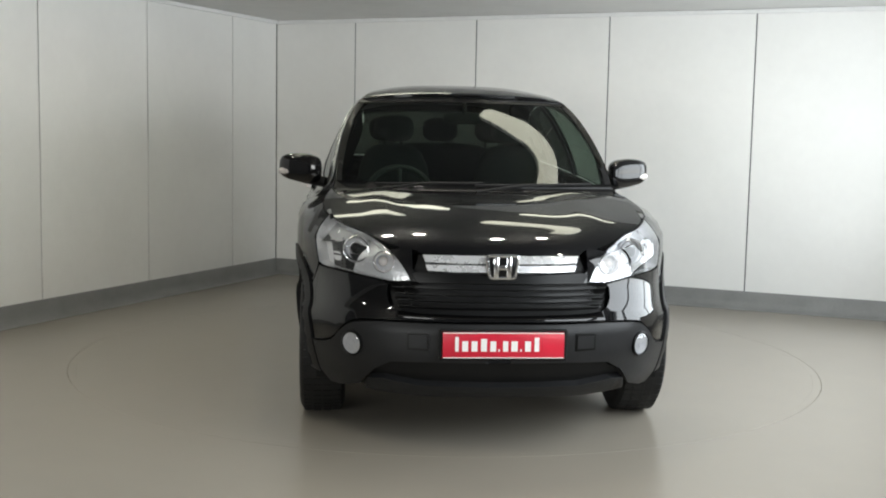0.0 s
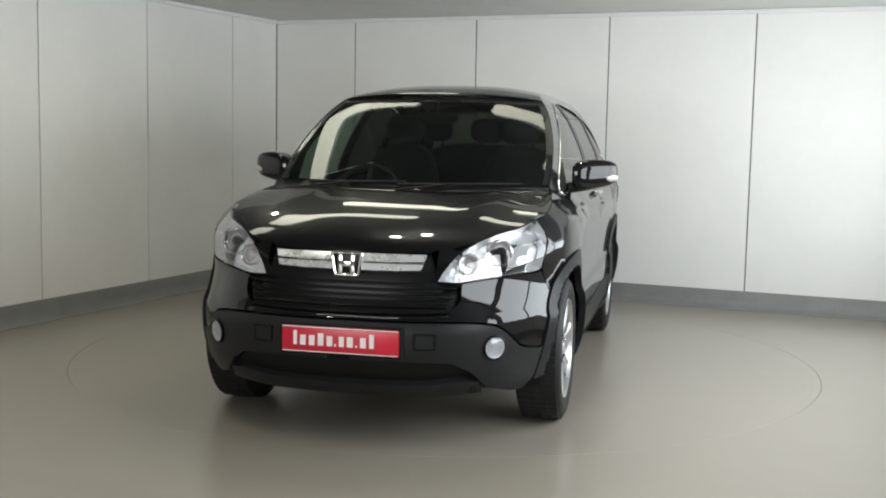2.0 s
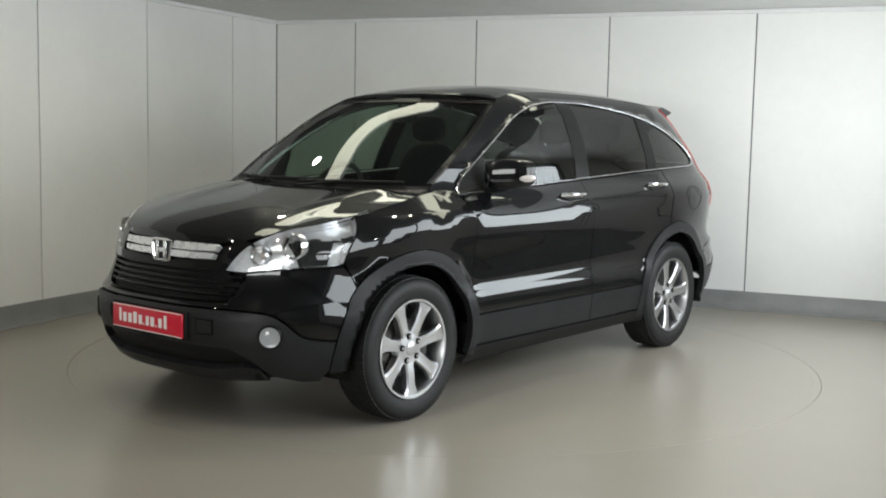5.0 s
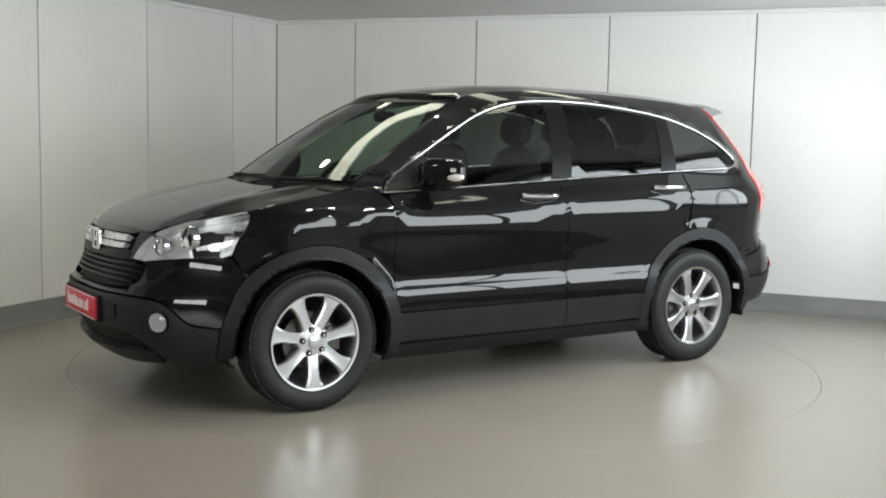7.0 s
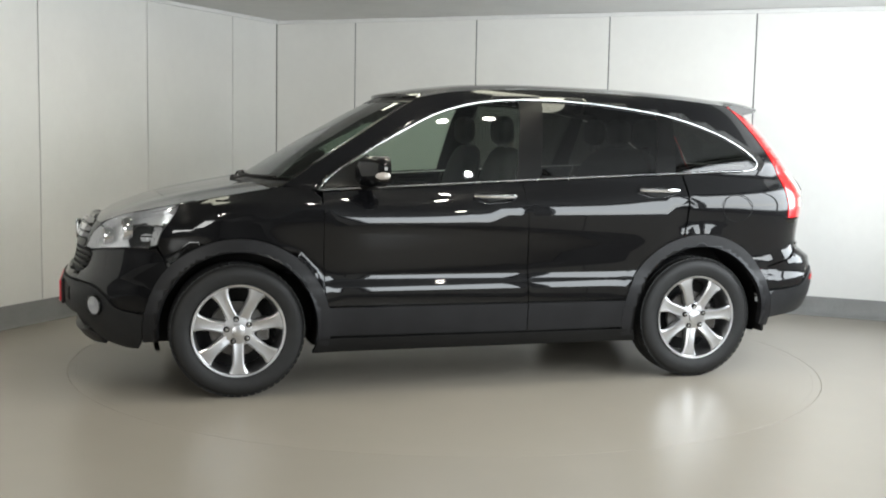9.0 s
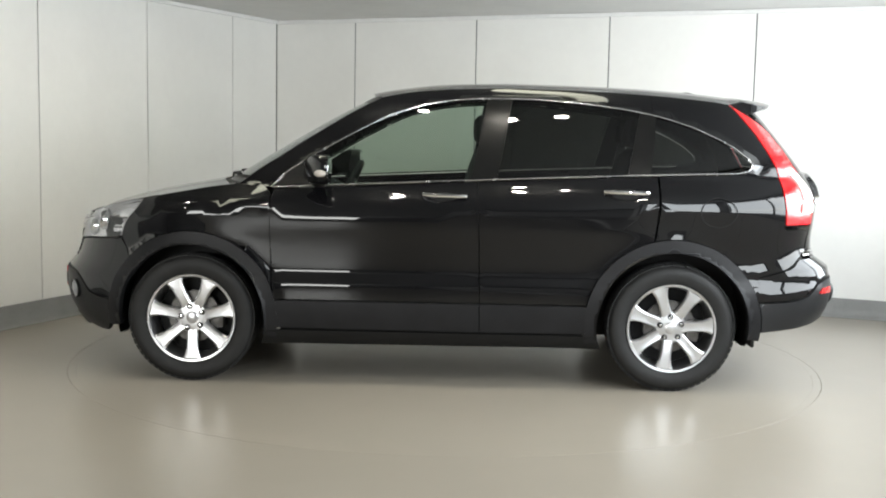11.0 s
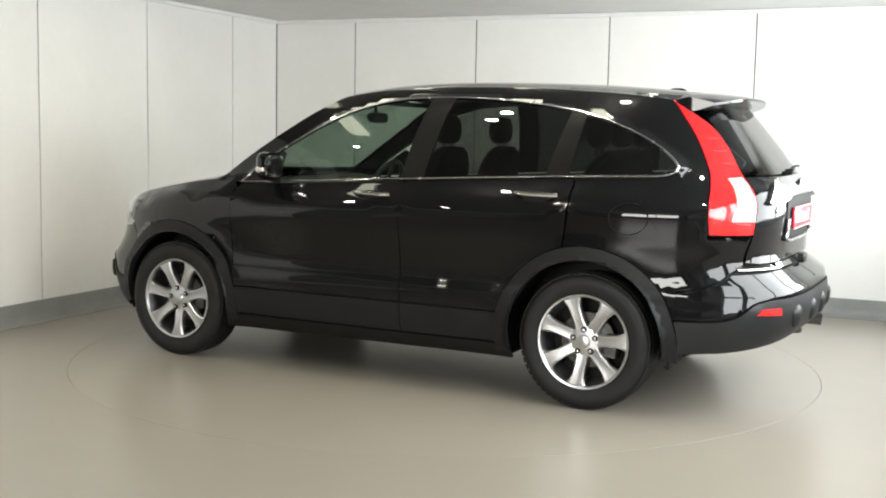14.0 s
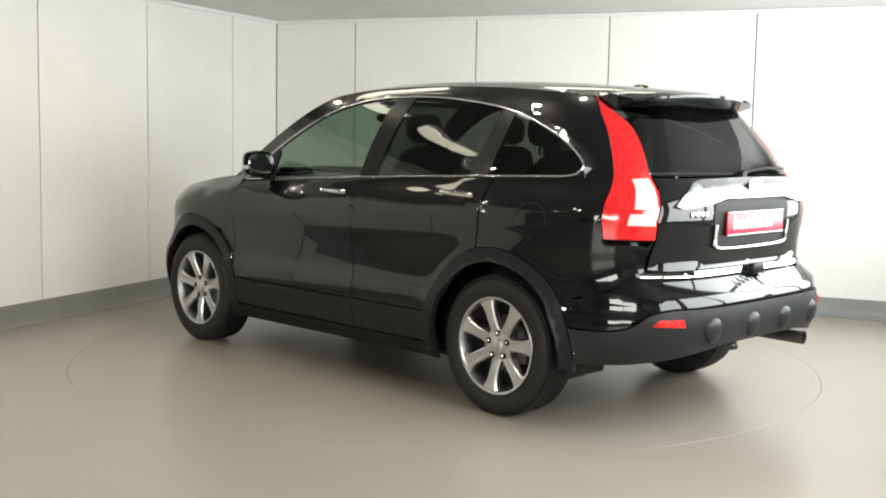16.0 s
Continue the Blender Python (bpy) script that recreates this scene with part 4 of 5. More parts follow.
def handle(door, x, z, sd):
    """A pull handle on a door: bowed grip over a scooped recess."""
    bm = bmesh.new()
    pts = []
    for k in range(13):
        t = k / 12
        p = shell(x - 0.115 + 0.23 * t, z + 0.004 * (t - 0.5)) + Vector((0, 0.012 + 0.024 * math.sin(math.pi * t) ** 0.6, 0))
        pts.append(p * Vector((1, sd, 1)))
    tube(bm, pts, 0.014, 10, flat=0.8)
    part("handle", bm, CHROME, door, "bright chrome pull handle")
    bm = bmesh.new()
    c = shell(x, z - 0.012)
    bmesh.ops.create_uvsphere(bm, u_segments=20, v_segments=10, radius=1.0)
    for v in bm.verts:
        v.co = Vector((c.x + v.co.x * 0.085, (c.y + v.co.y * 0.006) * sd, c.z + v.co.z * 0.03))
    part("handle_recess", bm, MATT_BLACK, door)


def ellipsoid_box(bm, c, size, power=3.2, n=20):
    """A pillow-like rounded block."""
    bmesh.ops.create_uvsphere(bm, u_segments=n * 2, v_segments=n, radius=1.0)
    for v in bm.verts:
        p = v.co
        k = (abs(p.x) ** power + abs(p.y) ** power + abs(p.z) ** power) ** (-1 / power)
        v.co = Vector((c[0] + p.x * k * size[0], c[1] + p.y * k * size[1], c[2] + p.z * k * size[2]))


def mirror(sd):
    c = Vector((0.59, 0.922, 1.178))
    bm = bmesh.new()
    ellipsoid_box(bm, (0, 0, 0), (0.075, 0.118, 0.080), 3.8, 14)
    for v in bm.verts:
        p = v.co
        t = p.y / 0.115
        q = Vector((p.x * (1 - 0.22 * t) - 0.045 * t, p.y, p.z * (1 - 0.18 * max(t, 0)) + 0.008 * t))
        if q.x < -0.035:
            q.x = -0.035 - (q.x + 0.035) * 0.1
        v.co = Vector((c.x + q.x, (c.y + q.y) * sd, c.z + q.z))
    bmesh.ops.recalc_face_normals(bm, faces=bm.faces)
    m = part("door_mirror", bm, PAINT, car, "glossy black door mirror with clear indicator")
    bm = bmesh.new()
    ellipsoid_box(bm, (0, 0, 0), (0.03, 0.060, 0.023), 2.6, 8)
    for v in bm.verts:
        p = v.co
        v.co = Vector((c.x + 0.020 - 0.75 * (p.y + 0.03) * 0.55 + p.x, (c.y + 0.064 + p.y) * sd, c.z - 0.020 + p.z + 0.05 * p.y))
    bmesh.ops.recalc_face_normals(bm, faces=bm.faces)
    part("indicator", bm, LAMP_WHITE, m, "clear indicator lens")
    bm = bmesh.new()
    ellipsoid_box(bm, (0, 0, 0), (0.003, 0.09, 0.062), 3.5, 8)
    for v in bm.verts:
        v.co = Vector((c.x - 0.037 + v.co.x, (c.y - 0.003 + v.co.y) * sd, c.z + v.co.z))
    bmesh.ops.recalc_face_normals(bm, faces=bm.faces)
    part("mirror_glass", bm, CHROME, m, "silvered mirror glass")
    bm = bmesh.new()
    a = Vector((0.64, 0.78 * sd, 1.10))
    b = Vector((0.61, 0.86 * sd, 1.115))
    tube(bm, [a, a.lerp(b, 0.5), b, b + Vector((0, 0.05 * sd, 0.01))], 0.036, 12, flat=0.75)
    part("mirror_foot", bm, MATT_BLACK, m)
    panel("mirror_sail", [S(0.87, 1.078), S(0.79, 1.160), S(0.70, 1.215), S(0.62, 1.262), S(0.60, 1.25), S(0.63, 1.10)], shell, MATT_BLACK, car, (sd,), off=0.001, gap=0, depth=0.012)


LAMP_LINE = line([F(0.395, 0.748), F(0.42, 0.795), F(0.465, 0.855), F(0.53, 0.903), F(0.60, 0.937), F(0.68, 0.960), S(1.70, 0.975), S(1.605, 0.994)], 5) \
    + line([S(1.605, 0.994), S(1.68, 0.88), S(1.716, 0.788)], 4)[1:] + line([S(1.75, 0.776), F(0.70, 0.771), F(0.58, 0.758), F(0.475, 0.742)], 4)


def headlamp(sd):
    bowl = panel("headlamp", LAMP_LINE, shell, REFLECTOR, car, (sd,), off=-0.055, depth=0.01, gap=0.001, step=0.05, label="clear glass headlamp with twin round reflectors")
    lens = panel("lens", LAMP_LINE, shell, LENS, bowl, (sd,), off=0.0, depth=0.004, gap=0.003, step=0.04)
    # side walls of the housing
    bm = bmesh.new()
    pts = clean(LAMP_LINE)
    rows = []
    for u, v in pts:
        n = chart_normal(shell, u, v, 1)
        n = n if n.dot(Vector((0.5, 0.5, 0.2))) > 0 else -n
        rows.append([bm.verts.new((shell(u, v) + n * o) * Vector((1, sd, 1))) for o in (-0.002, -0.056)])
    for i in range(len(rows)):
        a, b = rows[i], rows[(i + 1) % len(rows)]
        bm.faces.new((a[0], b[0], b[1], a[1]))
    part("housing", bm, REFLECTOR, bowl)
    for y, z, r in ((0.625, 0.860, 0.062), (0.505, 0.815, 0.050)):
        p = shell(*F(y, z))
        ax = Vector((1.0, 0.12, 0.0)).normalized()
        rot = ax.to_track_quat("Y", "Z").to_matrix().to_4x4()
        for nm, prof, mat in (("lamp_ring", [(r, -0.045), (r, -0.012), (r * 0.93, -0.004), (r * 0.82, -0.010), (r * 0.76, -0.032)], CHROME),
                              ("lamp_bowl", [(r * 0.78, -0.028), (r * 0.66, -0.043), (r * 0.58, -0.047), (r * 0.56, -0.040), (r * 0.50, -0.038), (r * 0.47, -0.052)], REFLECTOR)):
            bm = bmesh.new()
            lathe(bm, prof, 28)
            for v in bm.verts:
                q = rot @ v.co + p + Vector((-0.026, 0, 0))
                v.co = q * Vector((1, sd, 1))
            bmesh.ops.recalc_face_normals(bm, faces=bm.faces)
            part(nm, bm, mat, bowl)
        bm = bmesh.new()
        bmesh.ops.create_uvsphere(bm, u_segments=20, v_segments=12, radius=r * 0.44)
        for v in bm.verts:
            v.co = (v.co + p + Vector((-0.066, 0, 0))) * Vector((1, sd, 1))
        part("projector", bm, LAMP_WHITE if r < 0.055 else BLACK_TRIM, bowl)
    # stepped reflector behind the outer corner
    for k in range(4):
        z = 0.80 + 0.036 * k
        panel("reflector_step", [S(1.75 - 0.016 * k, z), S(1.75 - 0.016 * k, z + 0.024), F(0.71, z + 0.026), F(0.71, z)], shell, REFLECTOR, bowl, (sd,), off=-0.047, depth=0.008, gap=0.0)


def fog_lamp(sd):
    p = shell(*F(0.636, 0.468))
    n = chart_normal(shell, *F(0.636, 0.468), 1)
    n = n if n.x > 0 else -n
    p = p + n * 0.003
    n = (n + Vector((0.08, 0, 0))).normalized()
    rot = n.to_track_quat("Y", "Z").to_matrix().to_4x4()
    first = None
    for nm, prof, mat in (("fog_lamp", [(0.056, -0.03), (0.056, 0.010), (0.051, 0.014), (0.044, 0.006)], BLACK_TRIM), ("reflector", [(0.046, 0.010), (0.034, 0.006), (0.012, 0.005), (0.0005, 0.005)], FOG_BOWL),
                          ("lens", [(0.047, 0.010), (0.032, 0.017), (0.015, 0.021), (0.0005, 0.0215)], LENS)):
        bm = bmesh.new()
        lathe(bm, prof, 28)
        for v in bm.verts:
            v.co = (rot @ v.co + p) * Vector((1, sd, 1))
        bmesh.ops.recalc_face_normals(bm, faces=bm.faces)
        if nm == "reflector":
            for r in (0.016, 0.030):
                ring = [(rot @ Vector((r * math.cos(w), 0.0085, r * math.sin(w))) + p) * Vector((1, sd, 1)) for w in (2 * math.pi * k / 20 for k in range(20))]
                tube(bm, ring, 0.0018, 5, True)
        o = part(nm, bm, mat, first or car, "round front fog lamp with clear lens" if first is None else "")
        if first is None:
            first = o


def tail_lamp(sd):
    outer = line([S(-1.912, 0.92), S(-1.897, 1.10), S(-1.872, 1.23), S(-1.784, 1.39), S(-1.70, 1.50), S(-1.645, 1.568)])
    inner = line([R(0.555, 1.565), R(0.556, 1.45), R(0.575, 1.34), R(0.621, 1.21), R(0.664, 1.06), R(0.677, 0.92)])
    lamp = panel("tail_lamp", outer + inner, shell, LAMP_RED, car, (sd,), off=0.004, depth=0.012, label="tall red tail lamp with clear lower window")
    panel("lamp_back", outer + inner, shell, MATT_BLACK, lamp, (sd,), off=-0.012, depth=0.02, solid=True)
    panel("clear_window", [R(0.690, 1.19), R(0.634, 1.195), R(0.672, 1.055), R(0.755, 1.055)], shell, LAMP_WHITE, lamp, (sd,), off=0.009, depth=0.008, label="clear lens")
    panel("clear_window", [R(0.768, 1.04), R(0.677, 1.04), R(0.684, 0.985), R(0.782, 0.985)], shell, LAMP_WHITE, lamp, (sd,), off=0.009, depth=0.008, label="clear lens")
    for k in range(3):
        z = 1.26 + 0.06 * k
        y1 = 0.606 - 0.045 * k / 3
        panel("lamp_rib", [R(y1 + 0.055, z), R(y1 + 0.055, z + 0.006), R(y1 + 0.008, z + 0.006), R(y1 + 0.008, z)], shell, LAMP_RED, lamp, (sd,), off=0.007, depth=0.006, gap=0)
    panel("rear_reflector", [R(0.62, 0.535), R(0.63, 0.575), R(0.72, 0.572), R(0.748, 0.54)], shell, LAMP_RED, car, (sd,), off=0.012, depth=0.012, label="red bumper reflector")


def badge(c, wide, high):
    """A rounded chrome shield with two uprights inside."""
    d = 1 if c.x > 0 else -1
    bm = bmesh.new()
    ring = [(-0.42, 0.5), (0, 0.5), (0.42, 0.5), (0.5, 0.42), (0.48, 0.1), (0.42, -0.38), (0.34, -0.5), (0, -0.5), (-0.34, -0.5), (-0.42, -0.38), (-0.48, 0.1), (-0.5, 0.42)]
    pts = spline([(0, a * wide, b * high) for a, b in ring], 5, True)
    tube(bm, [p + c for p in pts], 0.0075, 8, True)
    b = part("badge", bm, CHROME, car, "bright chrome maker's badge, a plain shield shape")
    for y in (-0.21, 0.21):
        bm = bmesh.new()
        box(bm, c.x - 0.006, c.x + 0.008, c.y + y * wide - 0.011, c.y + y * wide + 0.011, c.z - high * 0.46, c.z + high * 0.46, 0.003)
        part("upright", bm, CHROME, b)
    bm = bmesh.new()
    box(bm, c.x - 0.006, c.x + 0.006, c.y - wide * 0.18, c.y + wide * 0.18, c.z - 0.012, c.z + 0.010, 0.002)
    part("crosspiece", bm, CHROME, b)
    bm = bmesh.new()
    box(bm, c.x - 0.02 if d > 0 else c.x, c.x if d > 0 else c.x + 0.02, c.y - wide * 0.46, c.y + wide * 0.46, c.z - high * 0.45, c.z + high * 0.47, 0.004)
    part("badge_back", bm, BLACK_TRIM, b)


def number_plate(c, d):
    """A red show plate with a band of white print."""
    bm = bmesh.new()
    box(bm, c.x - 0.006, c.x + 0.006, c.y - 0.26, c.y + 0.26, c.z - 0.0555, c.z + 0.0555, 0.003)
    pl = part("show_plate", bm, PLATE_RED, car, "red show plate with white print")
    bm = bmesh.new()
    x = c.x + d * 0.0065
    # print as plain bars
    bars = [(-0.20, 0.018, 0.062), (-0.165, 0.030, 0.044), (-0.125, 0.030, 0.044), (-0.085, 0.030, 0.054), (-0.045, 0.030, 0.044), (-0.020, 0.008, 0.010), (0.008, 0.026, 0.044),
            (0.046, 0.032, 0.044), (0.074, 0.008, 0.010), (0.104, 0.030, 0.044), (0.142, 0.024, 0.060)]
    for y, w, h in bars:
        box(bm, x - 0.001, x + 0.001, c.y + y * d - w * 0.42, c.y + y * d + w * 0.42, c.z - 0.026, c.z - 0.026 + h)
    part("print", bm, PLATE_WHITE, pl, "band of white print", smooth=False)
    bm = bmesh.new()
    for z in (-0.053, 0.053):
        box(bm, x - 0.001, x + 0.0015, c.y - 0.258, c.y + 0.258, c.z + z - 0.0018, c.z + z + 0.0018)
    part("plate_edge", bm, PLATE_WHITE, pl, smooth=False)


def spoiler():
    bm = bmesh.new()
    rows = []
    for k in range(25):
        y = -0.54 + 1.08 * k / 24
        t = abs(y) / 0.54
        x0, x1 = -1.62, -1.945 + 0.10 * t ** 3
        zt = 1.612 - 0.035 * t ** 2.2
        prof = [(x0, roof(x0, min(abs(y), 0.5)).z - 0.004 - 0.02 * t ** 6), (x0 * 0.6 + x1 * 0.4, zt + 0.012), (x1 + 0.05, zt - 0.006), (x1, zt - 0.018), (x1 + 0.004, zt - 0.030), (x1 + 0.07, zt - 0.050), (x0 - 0.06, zt - 0.075), (x0, zt - 0.06)]
        rows.append([bm.verts.new((x, y, z)) for x, z in prof])
    for a, b in zip(rows, rows[1:]):
        for j in range(8):
            bm.faces.new((a[j], a[(j + 1) % 8], b[(j + 1) % 8], b[j]))
    bm.faces.new(rows[0][::-1])
    bm.faces.new(rows[-1])
    bmesh.ops.recalc_face_normals(bm, faces=bm.faces)
    part("roof_spoiler", bm, PAINT, car, "glossy black roof spoiler over the rear window", angle=50)
    bm = bmesh.new()
    ellipsoid_box(bm, (-1.50, 0.0, 1.636), (0.055, 0.022, 0.02), 2.2, 8)
    part("aerial_fin", bm, PAINT, car)


def rear_garnish():
    """Chrome moulding over the rear plate, the plate's recess and the wiper."""
    ring = [R(0, 1.10), R(0.28, 1.10), R(0.42, 1.075), R(0.56, 1.062), R(0.595, 1.072), R(0.54, 1.115), R(0.46, 1.165), R(0.40, 1.18), R(0.2, 1.186), R(0, 1.188)]
    panel("tailgate_moulding", ring, shell, SATIN, car, (1, -1), off=0.022, depth=0.03, gap=0, step=0.04, label="bright chrome moulding over the rear plate")
    ring = [R(0, 0.88), R(0.30, 0.88), R(0.335, 0.90), R(0.335, 1.10), R(0, 1.10)]
    panel("plate_recess", ring, shell, MATT_BLACK, car, (1, -1), off=0.004, depth=0.012, gap=0)
    bm = bmesh.new()
    pts = [shell(*R(abs(y), z)) * Vector((1, 1 if y >= 0 else -1, 1)) + Vector((-0.012, 0, 0)) for y, z in ((0.332, 0.985), (0.33, 0.92), (0.30, 0.874), (0.0, 0.868), (-0.30, 0.874), (-0.33, 0.92), (-0.332, 0.985))]
    tube(bm, spline(pts, 5), 0.009, 8)
    part("plate_surround", bm, SATIN, car, "bright chrome plate surround")
    number_plate(Vector((shell(*R(0, 0.985)).x - 0.016, 0, 0.985)), -1)
    badge(shell(*R(0, 1.145)) + Vector((-0.03, 0, 0)), 0.10, 0.07)
    # small lettering plates become bars
    bm = bmesh.new()
    for k in range(4):
        c = shell(*R(0.50 - 0.032 * k, 1.035))
        box(bm, c.x - 0.007, c.x, c.y - 0.011, c.y + 0.011, 1.02, 1.046, 0.002)
    part("model_mark", bm, CHROME, car, "small chrome bars of a model mark")
    # wiper
    bm = bmesh.new()
    pts = [Vector((shell(*R(abs(y), z)).x - 0.022, y, z)) for y, z in ((0.02, 1.215), (-0.12, 1.235), (-0.28, 1.24), (-0.45, 1.235))]
    tube(bm, pts, 0.008, 6)
    tube(bm, [Vector((shell(*R(0.0, 1.205)).x - k, 0.02, 1.208)) for k in (-0.01, 0.03)], 0.022, 10)
    part("rear_wiper", bm, MATT_BLACK, car)
    # latch over the chrome foot strip
    bm = bmesh.new()
    box(bm, -2.225, -2.19, -0.07, 0.03, 0.735, 0.785, 0.006)
    part("tailgate_latch", bm, BLACK_TRIM, car)
    bm = bmesh.new()
    lathe(bm, [(0.030, -1.95), (0.034, -2.262), (0.030, -2.262), (0.026, -1.95)], 20, "X")
    for v in bm.verts:
        v.co += Vector((0, -0.44, 0.372))
    bmesh.ops.recalc_face_normals(bm, faces=bm.faces)
    part("exhaust_pipe", bm, DARK_METAL, car, "dark steel exhaust tail pipe")
    bm = bmesh.new()
    tube(bm, spline([(-2.20, 0.22, 0.45), (-2.25, 0.22, 0.425), (-2.255, 0.22, 0.402), (-2.22, 0.22, 0.395)], 4), 0.009, 6)
    part("towing_eye", bm, DARK_METAL, car)


def underside():
    # dark tub behind the panels and floor pan
    bm = bmesh.new()
    rows = []
    for z in (0.30, 0.45, 0.6, 0.75, 0.88, 0.98, 1.03):
        row = []
        for k in range(61):
            s = X0R - LR + (X0F + LF - X0R + LR) * k / 60
            p = shell(s, z)
            d = min(math.hypot(p.x - cx, z - cz) for cx, cz, _, _ in ARCH.values())
            y = max(p.y - 0.05, 0)
            if d < 0.56 and p.y > 0.5:
                y = 0.56
            row.append((p.x * (1 - 0.03 * (abs(p.x) > 1.9)), y, min(z, f_crest(min(p.x, 2.04)) - 0.06) if p.x > 1.0 else max(z, 0.43) if p.x < -1.7 else z))
        rows.append([[bm.verts.new((x, y * sd, z)) for x, y, z in row] for sd in (1, -1)])
    for a, b in zip(rows, rows[1:]):
        for sd in (0, 1):
            for k in range(60):
                bm.faces.new((a[sd][k], a[sd][k + 1], b[sd][k + 1], b[sd][k]))
    for k in range(60):
        bm.faces.new((rows[0][0][k], rows[0][0][k + 1], rows[0][1][k + 1], rows[0][1][k]))
    bmesh.ops.remove_doubles(bm, verts=bm.verts, dist=0.001)
    part("underbody", bm, MATT_BLACK, car, smooth=False)
    bm = bmesh.new()
    box(bm, -0.85, 0.85, -0.72, 0.72, 0.20, 0.31, 0.03)
    box(bm, -1.95, -0.85, -0.5, 0.5, 0.38, 0.46, 0.03)
    box(bm, 0.85, 1.85, -0.5, 0.5, 0.27, 0.36, 0.04)
    box(bm, -1.38, -1.24, -0.62, 0.62, 0.30, 0.40, 0.03)
    box(bm, 1.24, 1.38, -0.62, 0.62, 0.30, 0.40, 0.03)
    part("floor_pan", bm, MATT_BLACK, car, smooth=False)
    for end in (1, -1):
        for sd in (1, -1):
            cx, cz, r0, r1 = ARCH[end]
            bm = bmesh.new()
            rings = []
            for k in range(25):
                a = radians(-25 + 230 * k / 24)
                rings.append([bm.verts.new((cx + r0 * 1.07 * math.cos(a), y * sd, max(cz + r0 * 1.07 * math.sin(a), 0.25))) for y in (0.80, 0.74, 0.55)])
            for a, b in zip(rings, rings[1:]):
                for j in range(2):
                    bm.faces.new((a[j], b[j], b[j + 1], a[j + 1]))
            bm.faces.new([r[2] for r in rings])
            part("arch_liner", bm, MATT_BLACK, car)
            # mud flap behind the wheel
            bm = bmesh.new()
            x = cx - r0 - 0.035
            box(bm, x - 0.008, x + 0.012, min(0.72 * sd, 0.872 * sd), max(0.72 * sd, 0.872 * sd), 0.255, 0.42, 0.006)
            part("mud_flap", bm, MATT_BLACK, car)


